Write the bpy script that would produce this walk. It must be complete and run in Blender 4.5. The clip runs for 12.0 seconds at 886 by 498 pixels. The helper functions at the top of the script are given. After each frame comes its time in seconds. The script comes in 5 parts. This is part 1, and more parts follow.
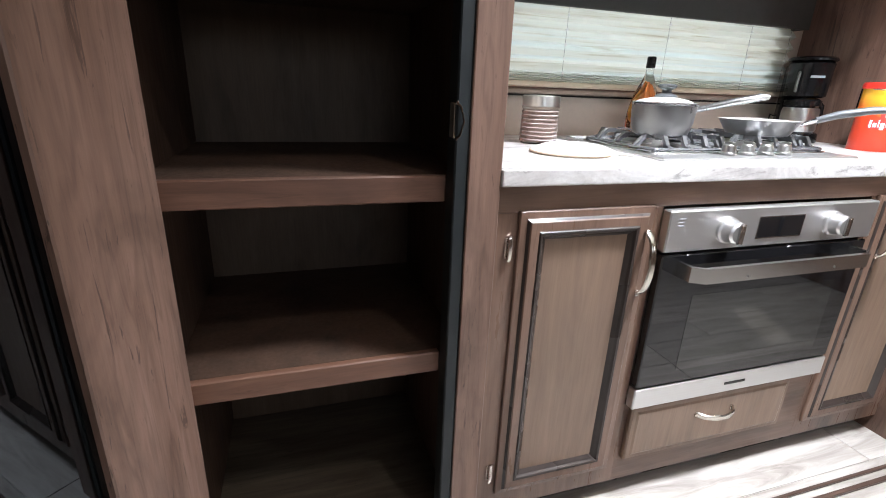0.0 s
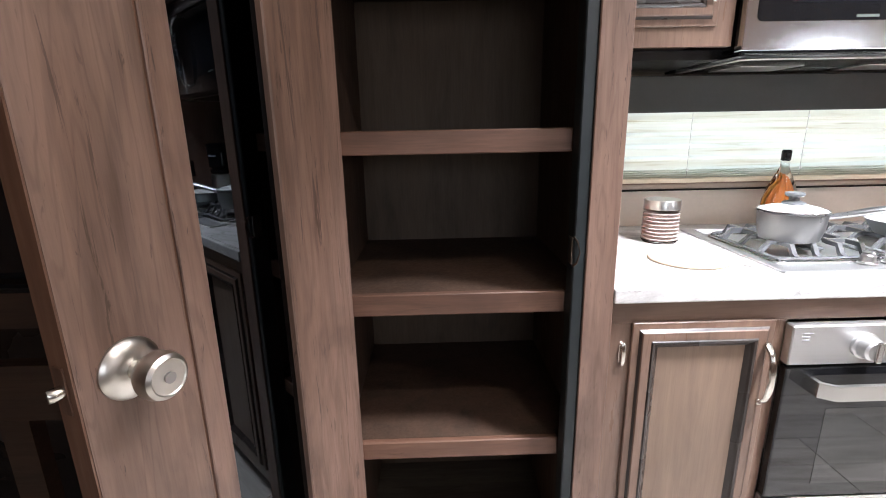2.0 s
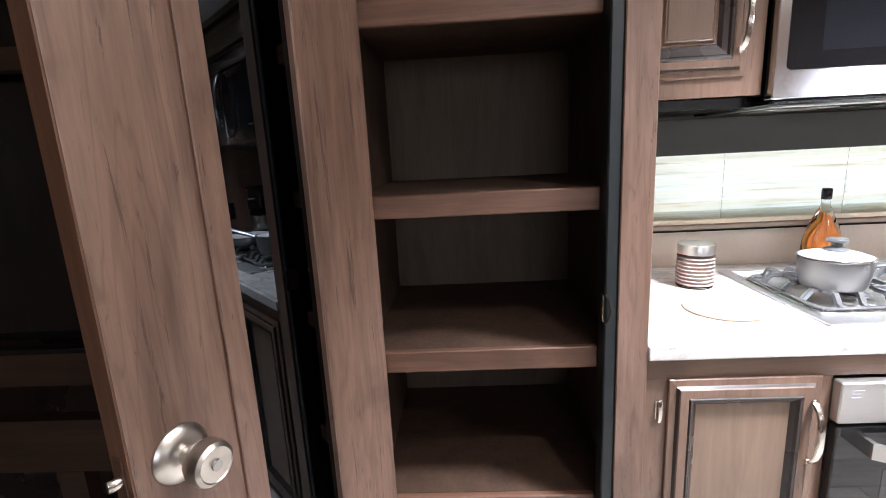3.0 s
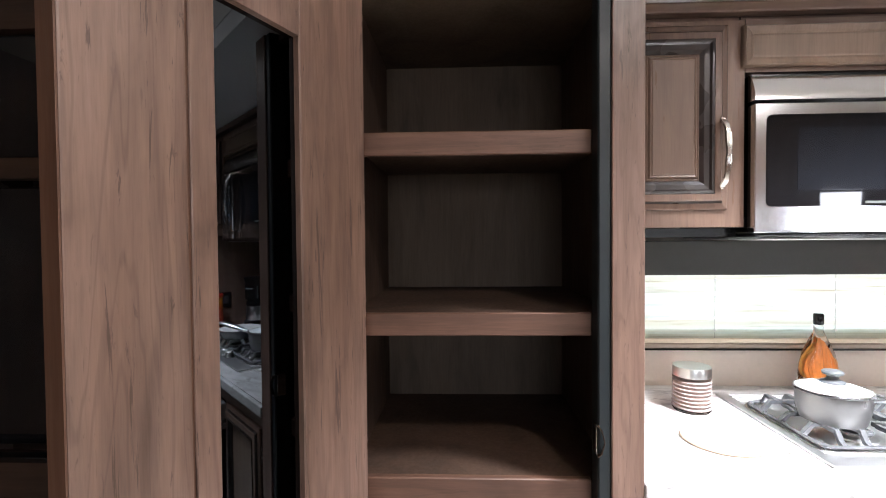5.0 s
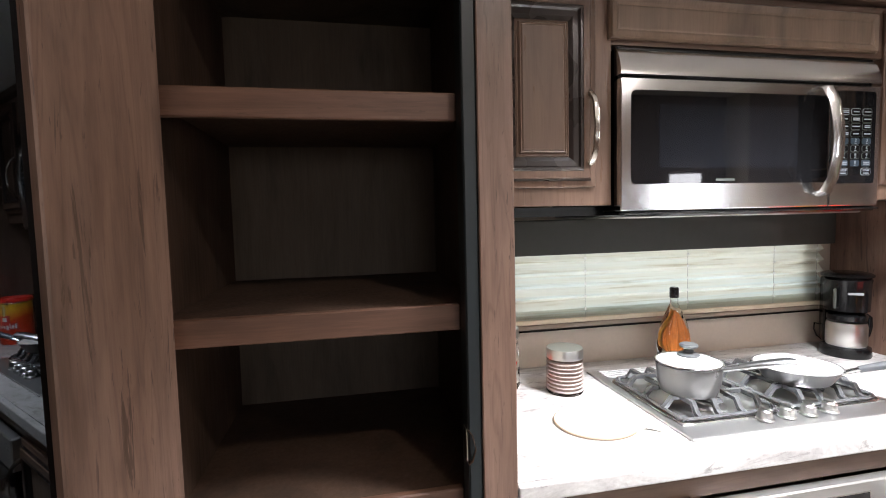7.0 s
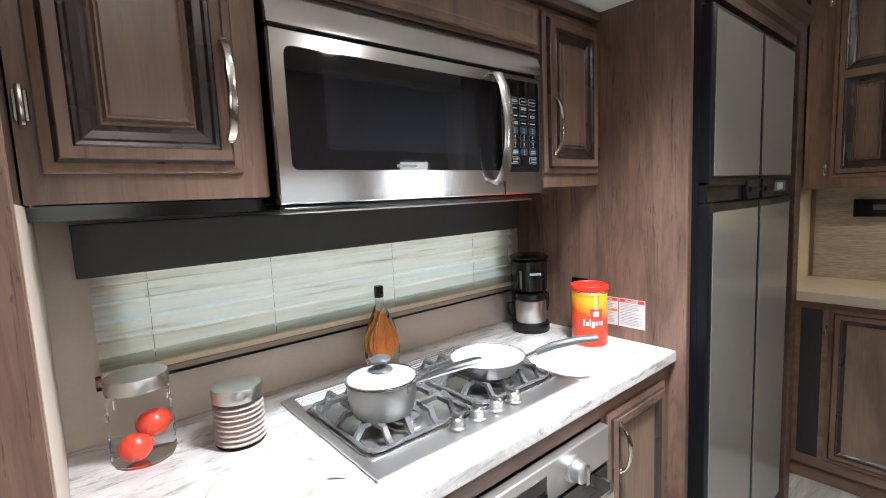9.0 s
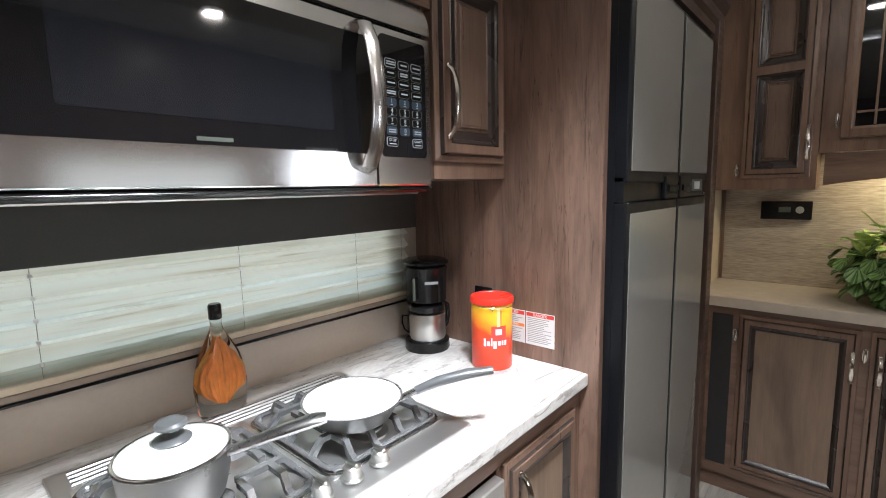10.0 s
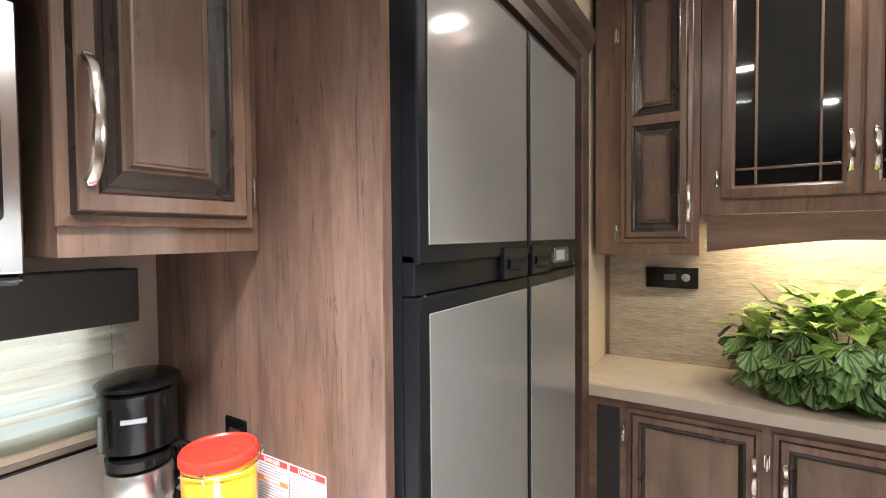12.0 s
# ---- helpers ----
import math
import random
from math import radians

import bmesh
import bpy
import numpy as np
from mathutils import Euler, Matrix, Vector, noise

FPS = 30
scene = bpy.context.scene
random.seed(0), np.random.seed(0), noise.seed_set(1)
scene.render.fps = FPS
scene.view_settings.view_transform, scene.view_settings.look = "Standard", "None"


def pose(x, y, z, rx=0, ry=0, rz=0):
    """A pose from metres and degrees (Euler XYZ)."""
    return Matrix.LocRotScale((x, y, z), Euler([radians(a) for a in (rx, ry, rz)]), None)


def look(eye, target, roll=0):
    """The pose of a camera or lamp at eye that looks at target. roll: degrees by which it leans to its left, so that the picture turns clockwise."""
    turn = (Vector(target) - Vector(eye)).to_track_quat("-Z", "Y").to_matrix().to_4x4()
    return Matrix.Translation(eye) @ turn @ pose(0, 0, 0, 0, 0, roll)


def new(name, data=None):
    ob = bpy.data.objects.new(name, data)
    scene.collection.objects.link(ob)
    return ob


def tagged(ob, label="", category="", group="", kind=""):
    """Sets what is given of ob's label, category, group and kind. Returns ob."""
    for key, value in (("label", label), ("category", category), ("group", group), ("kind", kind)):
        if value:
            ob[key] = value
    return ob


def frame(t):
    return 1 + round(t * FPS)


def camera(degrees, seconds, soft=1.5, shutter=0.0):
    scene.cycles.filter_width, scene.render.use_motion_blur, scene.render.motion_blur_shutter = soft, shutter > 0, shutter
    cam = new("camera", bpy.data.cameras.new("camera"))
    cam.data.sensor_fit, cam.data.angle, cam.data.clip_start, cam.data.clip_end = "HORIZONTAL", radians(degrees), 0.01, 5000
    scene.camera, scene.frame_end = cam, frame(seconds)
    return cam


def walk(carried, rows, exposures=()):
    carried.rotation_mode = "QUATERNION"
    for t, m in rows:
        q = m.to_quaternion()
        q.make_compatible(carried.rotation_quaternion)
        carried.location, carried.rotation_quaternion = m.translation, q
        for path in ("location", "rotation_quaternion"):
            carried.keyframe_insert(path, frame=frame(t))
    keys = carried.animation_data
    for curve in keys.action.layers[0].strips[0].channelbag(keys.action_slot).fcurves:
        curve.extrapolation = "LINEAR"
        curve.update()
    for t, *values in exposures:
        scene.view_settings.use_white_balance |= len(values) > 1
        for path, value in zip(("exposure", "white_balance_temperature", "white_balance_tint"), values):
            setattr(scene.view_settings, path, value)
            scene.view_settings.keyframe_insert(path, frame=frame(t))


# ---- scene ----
cam = camera(87.3, 12.0, soft=1.0)
PATH = [
    (0, (0.004, 0.041, 1.041), (0.587, 1.838, 0.384), 2.2),
    (0.5, (-0.02, -0.003, 1.091), (0.394, 1.856, 0.482), 2.3),
    (1, (-0.026, -0.058, 1.153), (0.231, 1.844, 0.589), 1.8),
    (1.5, (-0.02, -0.09, 1.197), (0.116, 1.835, 0.674), 0.4),
    (2, (-0.018, -0.107, 1.241), (0.02, 1.828, 0.736), -1.1),
    (2.5, (-0.009, -0.117, 1.285), (-0.055, 1.824, 0.806), -2.5),
    (3, (-0.013, -0.108, 1.325), (-0.106, 1.846, 0.911), -3.0),
    (3.5, (-0.012, -0.103, 1.353), (-0.136, 1.869, 1.044), -2.7),
    (5.3, (0.009, -0.112, 1.415), (-0.072, 1.886, 1.378), -0.1),
    (5.5, (0.023, -0.107, 1.427), (-0.074, 1.89, 1.381), -0.2),
    (6, (0.043, -0.076, 1.419), (-0.004, 1.922, 1.348), -0.5),
    (6.5, (0.069, -0.018, 1.403), (0.199, 1.975, 1.305), -0.9),
    (7, (0.079, 0.038, 1.395), (0.465, 1.995, 1.261), -1.4),
    (8.8, (0.323, 0.19, 1.397), (1.537, 1.764, 1.172), -2.6),
    (9, (0.386, 0.205, 1.402), (1.662, 1.729, 1.179), -2.6),
    (9.3, (0.459, 0.236, 1.401), (1.825, 1.679, 1.174), -2.1),
    (9.5, (0.518, 0.242, 1.399), (1.914, 1.654, 1.158), -1.9),
    (10, (0.682, 0.317, 1.393), (2.168, 1.631, 1.134), -1.2),
    (10.5, (0.822, 0.381, 1.394), (2.413, 1.567, 1.14), -1.3),
    (11, (0.963, 0.4, 1.409), (2.635, 1.476, 1.191), -1.1),
    (11.5, (1.116, 0.365, 1.438), (2.815, 1.409, 1.291), -0.6),
    (12, (1.263, 0.338, 1.441), (2.958, 1.398, 1.381), -0.5),
]
EXPOSURES = [(0.0, -0.03, 6050, 12), (0.5, 0.18, 6050, 12), (1.5, 0.42, 6100, 13), (3.0, 0.55, 6100, 14), (5.5, 0.72, 6080, 13), (7.0, 0.05, 6350, 13), (9.5, -0.28, 6200, 10), (10.5, -0.38, 6200, 9), (11.5, 0.12, 6250, 10), (12.0, 0.58, 6350, 11)]
walk(cam, [(t, look(eye, target, roll)) for t, eye, target, roll in PATH], EXPOSURES)

# ---- world and light ----
world = bpy.data.worlds.new("sky")
scene.world = world
world.use_nodes = True
sky = world.node_tree.nodes.new("ShaderNodeTexSky")
sky.sky_type, sky.sun_disc = "NISHITA", False
sky.sun_elevation, sky.sun_rotation = radians(38.3), radians(155.7)
world.node_tree.nodes["Background"].inputs["Strength"].default_value = 0.12
world.node_tree.links.new(sky.outputs[0], world.node_tree.nodes["Background"].inputs["Color"])


def area(name, size, power, color, m, size_y=None, spread=180):
    data = bpy.data.lights.new(name, "AREA")
    data.energy, data.color, data.size, data.spread = power, color, size, radians(spread)
    if size_y:
        data.shape, data.size_y = "RECTANGLE", size_y
    ob = new(name, data)
    ob.matrix_world = m
    return ob


sun_data = bpy.data.lights.new("sun", "SUN")
sun_data.energy, sun_data.angle, sun_data.color = 5.0, radians(0.5), (1, 0.95, 0.82)
sun = new("sun", sun_data)
sun.matrix_world = look((2.98, -1.6, 1.55), (2.17, 0.19, 0.0))

SKYLIGHT = (1.1, 0.38)
area("skylight_daylight", 0.26, 48, (0.97, 0.98, 1.0), pose(SKYLIGHT[0], SKYLIGHT[1], 2.43), None, 96)
area("window_daylight", 1.2, 5.6, (0.97, 0.99, 0.97), look((1.07, 1.72, 1.22), (1.07, 1.0, 1.2)), 0.5)
area("door_window_daylight", 0.3, 6, (0.97, 0.98, 1.0), look((2.98, -1.62, 1.53), (2.6, 0, 1.4)), 0.4)
area("room_window_daylight", 1.1, 6.5, (0.97, 0.98, 1.0), look((0.3, -2.27, 1.5), (0.3, 0, 1.2)), 0.6)
DOWNLIGHTS = [(1.78, 0.29), (0.62, -0.25), (3.06, 0.03), (1.9, -1.0)]


# ---- node helpers ----
def material(name):
    m = bpy.data.materials.new(name)
    m.use_nodes = True
    nt = m.node_tree
    return m, nt, nt.nodes["Principled BSDF"]


def node(nt, kind, **values):
    n = nt.nodes.new(kind)
    for key, value in values.items():
        if key == "operation":
            n.operation = value
        elif key == "blend":
            n.data_type, n.blend_type = "RGBA", value
        else:
            n.inputs[key].default_value = value
    return n


def coords(nt, scale, vary=True):
    tc = nt.nodes.new("ShaderNodeTexCoord")
    mp = nt.nodes.new("ShaderNodeMapping")
    mp.inputs["Scale"].default_value = scale
    if vary:
        info = nt.nodes.new("ShaderNodeObjectInfo")
        add = nt.nodes.new("ShaderNodeVectorMath")
        mul = nt.nodes.new("ShaderNodeVectorMath")
        mul.operation = "MULTIPLY"
        mul.inputs[1].default_value = (3.1, 5.3, 7.7)
        nt.links.new(info.outputs["Random"], mul.inputs[0])
        nt.links.new(tc.outputs["Object"], add.inputs[0])
        nt.links.new(mul.outputs[0], add.inputs[1])
        nt.links.new(add.outputs[0], mp.inputs["Vector"])
    else:
        nt.links.new(tc.outputs["Object"], mp.inputs["Vector"])
    return mp.outputs[0]


def noise_tex(nt, vec, scale=1.0, detail=4.0, rough=0.55, distortion=0.0):
    n = node(nt, "ShaderNodeTexNoise", Scale=scale, Detail=detail, Roughness=rough, Distortion=distortion)
    nt.links.new(vec, n.inputs["Vector"])
    return n.outputs["Fac"]


def ramp(nt, fac, stops):
    r = nt.nodes.new("ShaderNodeValToRGB")
    e = r.color_ramp.elements
    while len(e) < len(stops):
        e.new(0.5)
    for el, (pos, col) in zip(e, stops):
        el.position = pos
        el.color = (*col, 1) if len(col) == 3 else col
    nt.links.new(fac, r.inputs[0])
    return r.outputs[0]


def mixed(nt, fac, a, b, blend="MIX"):
    n = nt.nodes.new("ShaderNodeMix")
    n.data_type, n.blend_type = "RGBA", blend
    if isinstance(fac, float):
        n.inputs[0].default_value = fac
    else:
        nt.links.new(fac, n.inputs[0])
    for k, v in ((6, a), (7, b)):
        if isinstance(v, tuple):
            n.inputs[k].default_value = (*v, 1)
        else:
            nt.links.new(v, n.inputs[k])
    return n.outputs[2]


def bump(nt, bsdf, height, strength=0.2, distance=0.002):
    b = node(nt, "ShaderNodeBump", Strength=strength, Distance=distance)
    nt.links.new(height, b.inputs["Height"])
    nt.links.new(b.outputs[0], bsdf.inputs["Normal"])


def g(v):
    return (v, v, v)


# ---- materials ----
def wood(name, dark, mid, light, axis="z", rough=0.42, cracks=0.8, coarse=1.0):
    """Wood with grain along an axis; cracks: how strong its dark flecks are."""
    m, nt, b = material(name)
    k = {"z": (1, 1, 0.075), "x": (0.075, 1, 1), "y": (1, 0.075, 1)}[axis]
    vec = coords(nt, tuple(15 * coarse * a for a in k))
    big = noise_tex(nt, vec, 0.5, 3, 0.5, 1.3)
    fine = noise_tex(nt, vec, 7.0, 4, 0.65, 0.4)
    streak = noise_tex(nt, vec, 2.2, 5, 0.6, 0.8)
    fleck = noise_tex(nt, vec, 2.6, 6, 0.7, 1.6)
    cloud = noise_tex(nt, coords(nt, tuple(5 * coarse * (0.3 if a < 1 else 1) for a in k)), 1.0, 4, 0.6, 1.6)
    times = node(nt, "ShaderNodeMath", operation="MULTIPLY")
    times.inputs[1].default_value = 70.0
    nt.links.new(big, times.inputs[0])
    rings = node(nt, "ShaderNodeMath", operation="SINE")
    nt.links.new(times.outputs[0], rings.inputs[0])
    col = ramp(nt, big, [(0.3, dark), (0.48, mid), (0.7, light)])
    col = mixed(nt, 0.42, col, ramp(nt, streak, [(0.32, dark), (0.52, mid), (0.68, light)]))
    col = mixed(nt, 0.18, col, ramp(nt, fine, [(0.3, dark), (0.7, light)]))
    col = mixed(nt, ramp(nt, rings.outputs[0], [(0.0, g(0.0)), (0.75, g(0.0)), (1.0, g(0.16 + 0.22 * cracks))]), col, dark)
    col = mixed(nt, ramp(nt, fleck, [(0.0, g(cracks)), (0.355, g(cracks * 0.8)), (0.395, g(0))]), col, tuple(c * 0.35 for c in dark))
    thin = noise_tex(nt, coords(nt, tuple(150 * coarse * (0.13 if a < 1 else 1) for a in k)), 1.0, 5, 0.62, 0.7)
    slit = ramp(nt, thin, [(0.0, g(min(1.0, cracks))), (0.33, g(min(1.0, cracks))), (0.375, g(0))])
    where = ramp(nt, noise_tex(nt, vec, 1.1, 3, 0.6, 1.0), [(0.42, g(0.15)), (0.6, g(1.0))])
    col = mixed(nt, mixed(nt, 1.0, slit, where, "MULTIPLY"), col, tuple(c * 0.3 for c in dark))
    pore = noise_tex(nt, coords(nt, tuple(420 * coarse * (0.04 if a < 1 else 1) for a in k)), 1.0, 3, 0.6)
    col = mixed(nt, 0.3, col, ramp(nt, pore, [(0.3, g(0.62)), (0.5, g(0.98)), (0.7, g(1.12))]), "MULTIPLY")
    col = mixed(nt, 0.75, col, ramp(nt, cloud, [(0.34, g(0.5)), (0.48, g(0.88)), (0.66, g(1.08))]), "MULTIPLY")
    nt.links.new(col, b.inputs["Base Color"])
    nt.links.new(ramp(nt, fine, [(0.3, g(rough + 0.1)), (0.7, g(rough - 0.06))]), b.inputs["Roughness"])
    bump(nt, b, fine, 0.25, 0.0008)
    return m


def plain(name, color, rough=0.5, metal=0.0, mottle=0.06, scale=30.0, bumps=0.1, vary=True, coat=0.0, spec=0.5):
    m, nt, b = material(name)
    vec = coords(nt, (1, 1, 1), vary)
    n1 = noise_tex(nt, vec, scale, 4)
    n2 = noise_tex(nt, vec, scale * 0.12, 3)
    lo, hi = tuple(c * (1 - mottle) for c in color), tuple(min(1, c * (1 + mottle)) for c in color)
    nt.links.new(mixed(nt, 0.5, ramp(nt, n1, [(0.3, lo), (0.7, hi)]), ramp(nt, n2, [(0.3, lo), (0.7, hi)])), b.inputs["Base Color"])
    nt.links.new(ramp(nt, n2, [(0.3, g(max(0.02, rough * 0.85))), (0.7, g(min(1, rough * 1.15)))]), b.inputs["Roughness"])
    b.inputs["Metallic"].default_value = metal
    b.inputs["Coat Weight"].default_value = coat
    b.inputs["Specular IOR Level"].default_value = spec
    if bumps:
        bump(nt, b, n1, bumps, 0.001)
    return m


def brushed(name, color=(0.56, 0.55, 0.54), rough=0.2, axis="x"):
    m, nt, b = material(name)
    k = {"x": (2, 260, 260), "z": (260, 260, 2)}[axis]
    n = noise_tex(nt, coords(nt, k), 1.0, 3)
    wide = noise_tex(nt, coords(nt, (3, 3, 3)), 1.0, 2)
    nt.links.new(mixed(nt, 0.5, ramp(nt, n, [(0.2, tuple(c * 0.96 for c in color)), (0.8, tuple(c * 1.03 for c in color))]),
                       ramp(nt, wide, [(0.3, tuple(c * 0.95 for c in color)), (0.7, color)])), b.inputs["Base Color"])
    nt.links.new(ramp(nt, n, [(0.2, g(rough * 1.08)), (0.8, g(rough * 0.94))]), b.inputs["Roughness"])
    b.inputs["Metallic"].default_value = 1.0
    bump(nt, b, n, 0.008, 0.0001)
    return m


def see_through(name, color, rough=0.02):
    m, nt, b = material(name)
    b.inputs["Base Color"].default_value = (*color, 1)
    b.inputs["Roughness"].default_value = rough
    b.inputs["Transmission Weight"].default_value = 1.0
    b.inputs["IOR"].default_value = 1.35
    return m


def glowing(name, color, strength):
    m, nt, b = material(name)
    b.inputs["Base Color"].default_value = (*color, 1)
    b.inputs["Emission Color"].default_value = (*color, 1)
    b.inputs["Emission Strength"].default_value = strength
    return m


ALDER = ((0.098, 0.056, 0.038), (0.2, 0.119, 0.087), (0.288, 0.186, 0.144))
M_base = wood("cupboard_floor_vinyl", (0.05, 0.04, 0.028), (0.11, 0.088, 0.062), (0.18, 0.145, 0.105), "x", 0.45, 0.5)
M_board = wood("rustic_laminate", *ALDER, "z", 0.42, 0.75)
M_board_x = wood("rustic_laminate_across", *ALDER, "x", 0.42, 0.75)
STAIN = ((0.11, 0.063, 0.043), (0.185, 0.113, 0.08), (0.257, 0.167, 0.122))
M_stain = wood("stained_maple", *STAIN, "z", 0.31, 0.25, 0.8)
M_stain_x = wood("stained_maple_across", *STAIN, "x", 0.36, 0.25, 0.8)
M_shelf = wood("shelf_edge_wood", (0.1, 0.048, 0.031), (0.17, 0.084, 0.053), (0.23, 0.122, 0.078), "x", 0.45, 0.3)
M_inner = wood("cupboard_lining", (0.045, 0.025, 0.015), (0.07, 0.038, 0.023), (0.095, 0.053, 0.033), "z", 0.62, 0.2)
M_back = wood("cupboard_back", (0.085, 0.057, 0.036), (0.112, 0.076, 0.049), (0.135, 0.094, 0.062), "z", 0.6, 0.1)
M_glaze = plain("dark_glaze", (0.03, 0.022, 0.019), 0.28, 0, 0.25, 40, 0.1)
M_taupe = wood("taupe_panel", (0.165, 0.108, 0.074), (0.23, 0.156, 0.108), (0.275, 0.19, 0.136), "z", 0.38, 0.1, 0.6)
M_panel = wood("raised_panel_wood", (0.12, 0.075, 0.055), (0.175, 0.115, 0.085), (0.23, 0.155, 0.115), "z", 0.31, 0.15, 0.6)
M_door_edge = wood("door_edge_wood", (0.09, 0.038, 0.02), (0.13, 0.06, 0.035), (0.17, 0.085, 0.05), "z", 0.5, 0.2)
M_nickel = plain("satin_nickel", (0.64, 0.61, 0.56), 0.2, 1.0, 0.03, 60, 0.02)
M_steel = brushed("stainless_steel", (0.62, 0.615, 0.605), 0.22)
M_steel_door = brushed("polished_brushed_steel", (0.74, 0.745, 0.75), 0.15)
M_knob = plain("satin_knob_nickel", (0.6, 0.57, 0.52), 0.3, 1.0, 0.04, 90, 0.03)
M_steel_soft = brushed("satin_steel", (0.66, 0.66, 0.655), 0.4)
M_steel_dark = brushed("stainless_steel_trim", (0.42, 0.41, 0.4), 0.3)
M_alu = brushed("aluminium_lid", (0.62, 0.62, 0.6), 0.3)
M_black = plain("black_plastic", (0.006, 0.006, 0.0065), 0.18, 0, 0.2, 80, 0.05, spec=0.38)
M_matt_black = plain("matt_black", (0.02, 0.02, 0.021), 0.6, 0, 0.2, 80, 0.1)
M_iron = plain("cast_iron", (0.23, 0.235, 0.245), 0.22, 0.6, 0.2, 200, 0.3)
M_seal = plain("seal_strip", (0.007, 0.012, 0.014), 0.5, 0, 0.15, 60, 0.1)
M_black_glass = plain("black_glass", (0.008, 0.008, 0.009), 0.03, 0, 0.05, 10, 0.0, spec=0.5)
M_black_glass.node_tree.nodes["Principled BSDF"].inputs["IOR"].default_value = 1.5
M_mirror = plain("smoked_mirror", (0.048, 0.053, 0.059), 0.012, 1.0, 0.02, 10, 0.0)
M_fridge_black = plain("fridge_black", (0.005, 0.006, 0.008), 0.42, 0, 0.2, 60, 0.02, spec=0.22)
M_fridge = plain("fridge_panel", (0.178, 0.175, 0.165), 0.1, 0.0, 0.03, 300, 0.0)
M_valance = plain("valance_fabric", (0.04, 0.041, 0.036), 0.6, 0, 0.12, 260, 0.2)
M_wall = plain("wall_vinyl", (0.56, 0.485, 0.41), 0.6, 0, 0.05, 90, 0.15, False)
M_cream = plain("cream_vinyl", (0.62, 0.53, 0.4), 0.6, 0, 0.04, 90, 0.1, False)
M_ceiling = plain("ceiling_vinyl", (0.74, 0.72, 0.66), 0.65, 0, 0.03, 120, 0.2, False)
M_white = plain("white_plastic", (0.75, 0.74, 0.72), 0.4, 0, 0.03, 60, 0.05)
M_pan_white = plain("white_ceramic_coating", (0.85, 0.84, 0.8), 0.25, 0, 0.02, 60, 0.0)
M_pan_body = plain("pan_body_grey", (0.17, 0.17, 0.168), 0.3, 0.6, 0.05, 90, 0.05)
M_pan_handle = plain("handle_grey", (0.1, 0.105, 0.11), 0.35, 0.2, 0.08, 60, 0.05)
M_glass = see_through("clear_glass", (0.95, 0.98, 0.97))
# Saucepan lid: mostly opaque white base stands for the skylight's glare on glass.
M_glare_glass = see_through("glare_whitened_glass", (0.86, 0.9, 0.88), 0.08)
M_glare_glass.node_tree.nodes["Principled BSDF"].inputs["Transmission Weight"].default_value = 0.3
M_red = plain("red_plastic", (0.75, 0.035, 0.02), 0.3, 0, 0.04, 60, 0.0)
M_tomato = plain("red_fruit", (0.7, 0.06, 0.03), 0.28, 0, 0.15, 25, 0.02)
M_peach = plain("pepper_slices", (0.62, 0.19, 0.03), 0.35, 0, 0.4, 40, 0.1)
M_yellow_slice = plain("yellow_slices", (0.55, 0.25, 0.04), 0.35, 0, 0.25, 40, 0.1)
M_lamp = glowing("downlight_diffuser", (1.0, 0.9, 0.75), 14.0)
M_strip = glowing("under_cabinet_diffuser", (1.0, 0.82, 0.5), 8.0)
M_display = plain("display_grey", (0.1, 0.11, 0.1), 0.2, 0, 0.1, 40, 0.0)
M_print = plain("pale_print", (0.33, 0.36, 0.39), 0.5, 0, 0.02, 40, 0.0)
M_blue_print = plain("blue_key", (0.012, 0.025, 0.04), 0.4, 0, 0.02, 40, 0.0)
M_label = plain("paper_label", (0.7, 0.71, 0.72), 0.5, 0, 0.02, 40, 0.0)
M_label_red = plain("label_red", (0.65, 0.06, 0.05), 0.5, 0, 0.02, 40, 0.0)
M_label_orange = plain("label_orange", (0.8, 0.25, 0.06), 0.5, 0, 0.02, 40, 0.0)
M_ink = plain("grey_ink", (0.3, 0.31, 0.33), 0.5, 0, 0.02, 40, 0.0)
M_soil = plain("dark_pot", (0.02, 0.02, 0.018), 0.6, 0, 0.2, 40, 0.2)
M_stem = plain("plant_stem", (0.12, 0.06, 0.03), 0.6, 0, 0.2, 40, 0.2)


def counter_material():
    m, nt, b = material("marbled_laminate")
    vec = coords(nt, (1, 1, 1), False)
    sw = noise_tex(nt, coords(nt, (2.2, 7, 7), False), 1.6, 7, 0.62, 1.8)
    vein = noise_tex(nt, coords(nt, (5, 17, 17), False), 1.3, 8, 0.7, 2.2)
    grit = noise_tex(nt, vec, 130, 3)
    col = ramp(nt, sw, [(0.3, (0.36, 0.34, 0.33)), (0.47, (0.55, 0.53, 0.51)), (0.6, (0.68, 0.67, 0.65)), (0.8, (0.52, 0.49, 0.46))])
    col = mixed(nt, ramp(nt, vein, [(0.3, g(0.9)), (0.385, g(0.55)), (0.44, g(0.1)), (0.5, g(0))]), col, (0.11, 0.095, 0.085))
    col = mixed(nt, 0.12, col, ramp(nt, grit, [(0.3, g(0.3)), (0.7, g(0.9))]))
    nt.links.new(col, b.inputs["Base Color"])
    b.inputs["Roughness"].default_value = 0.3
    bump(nt, b, grit, 0.05, 0.0005)
    return m


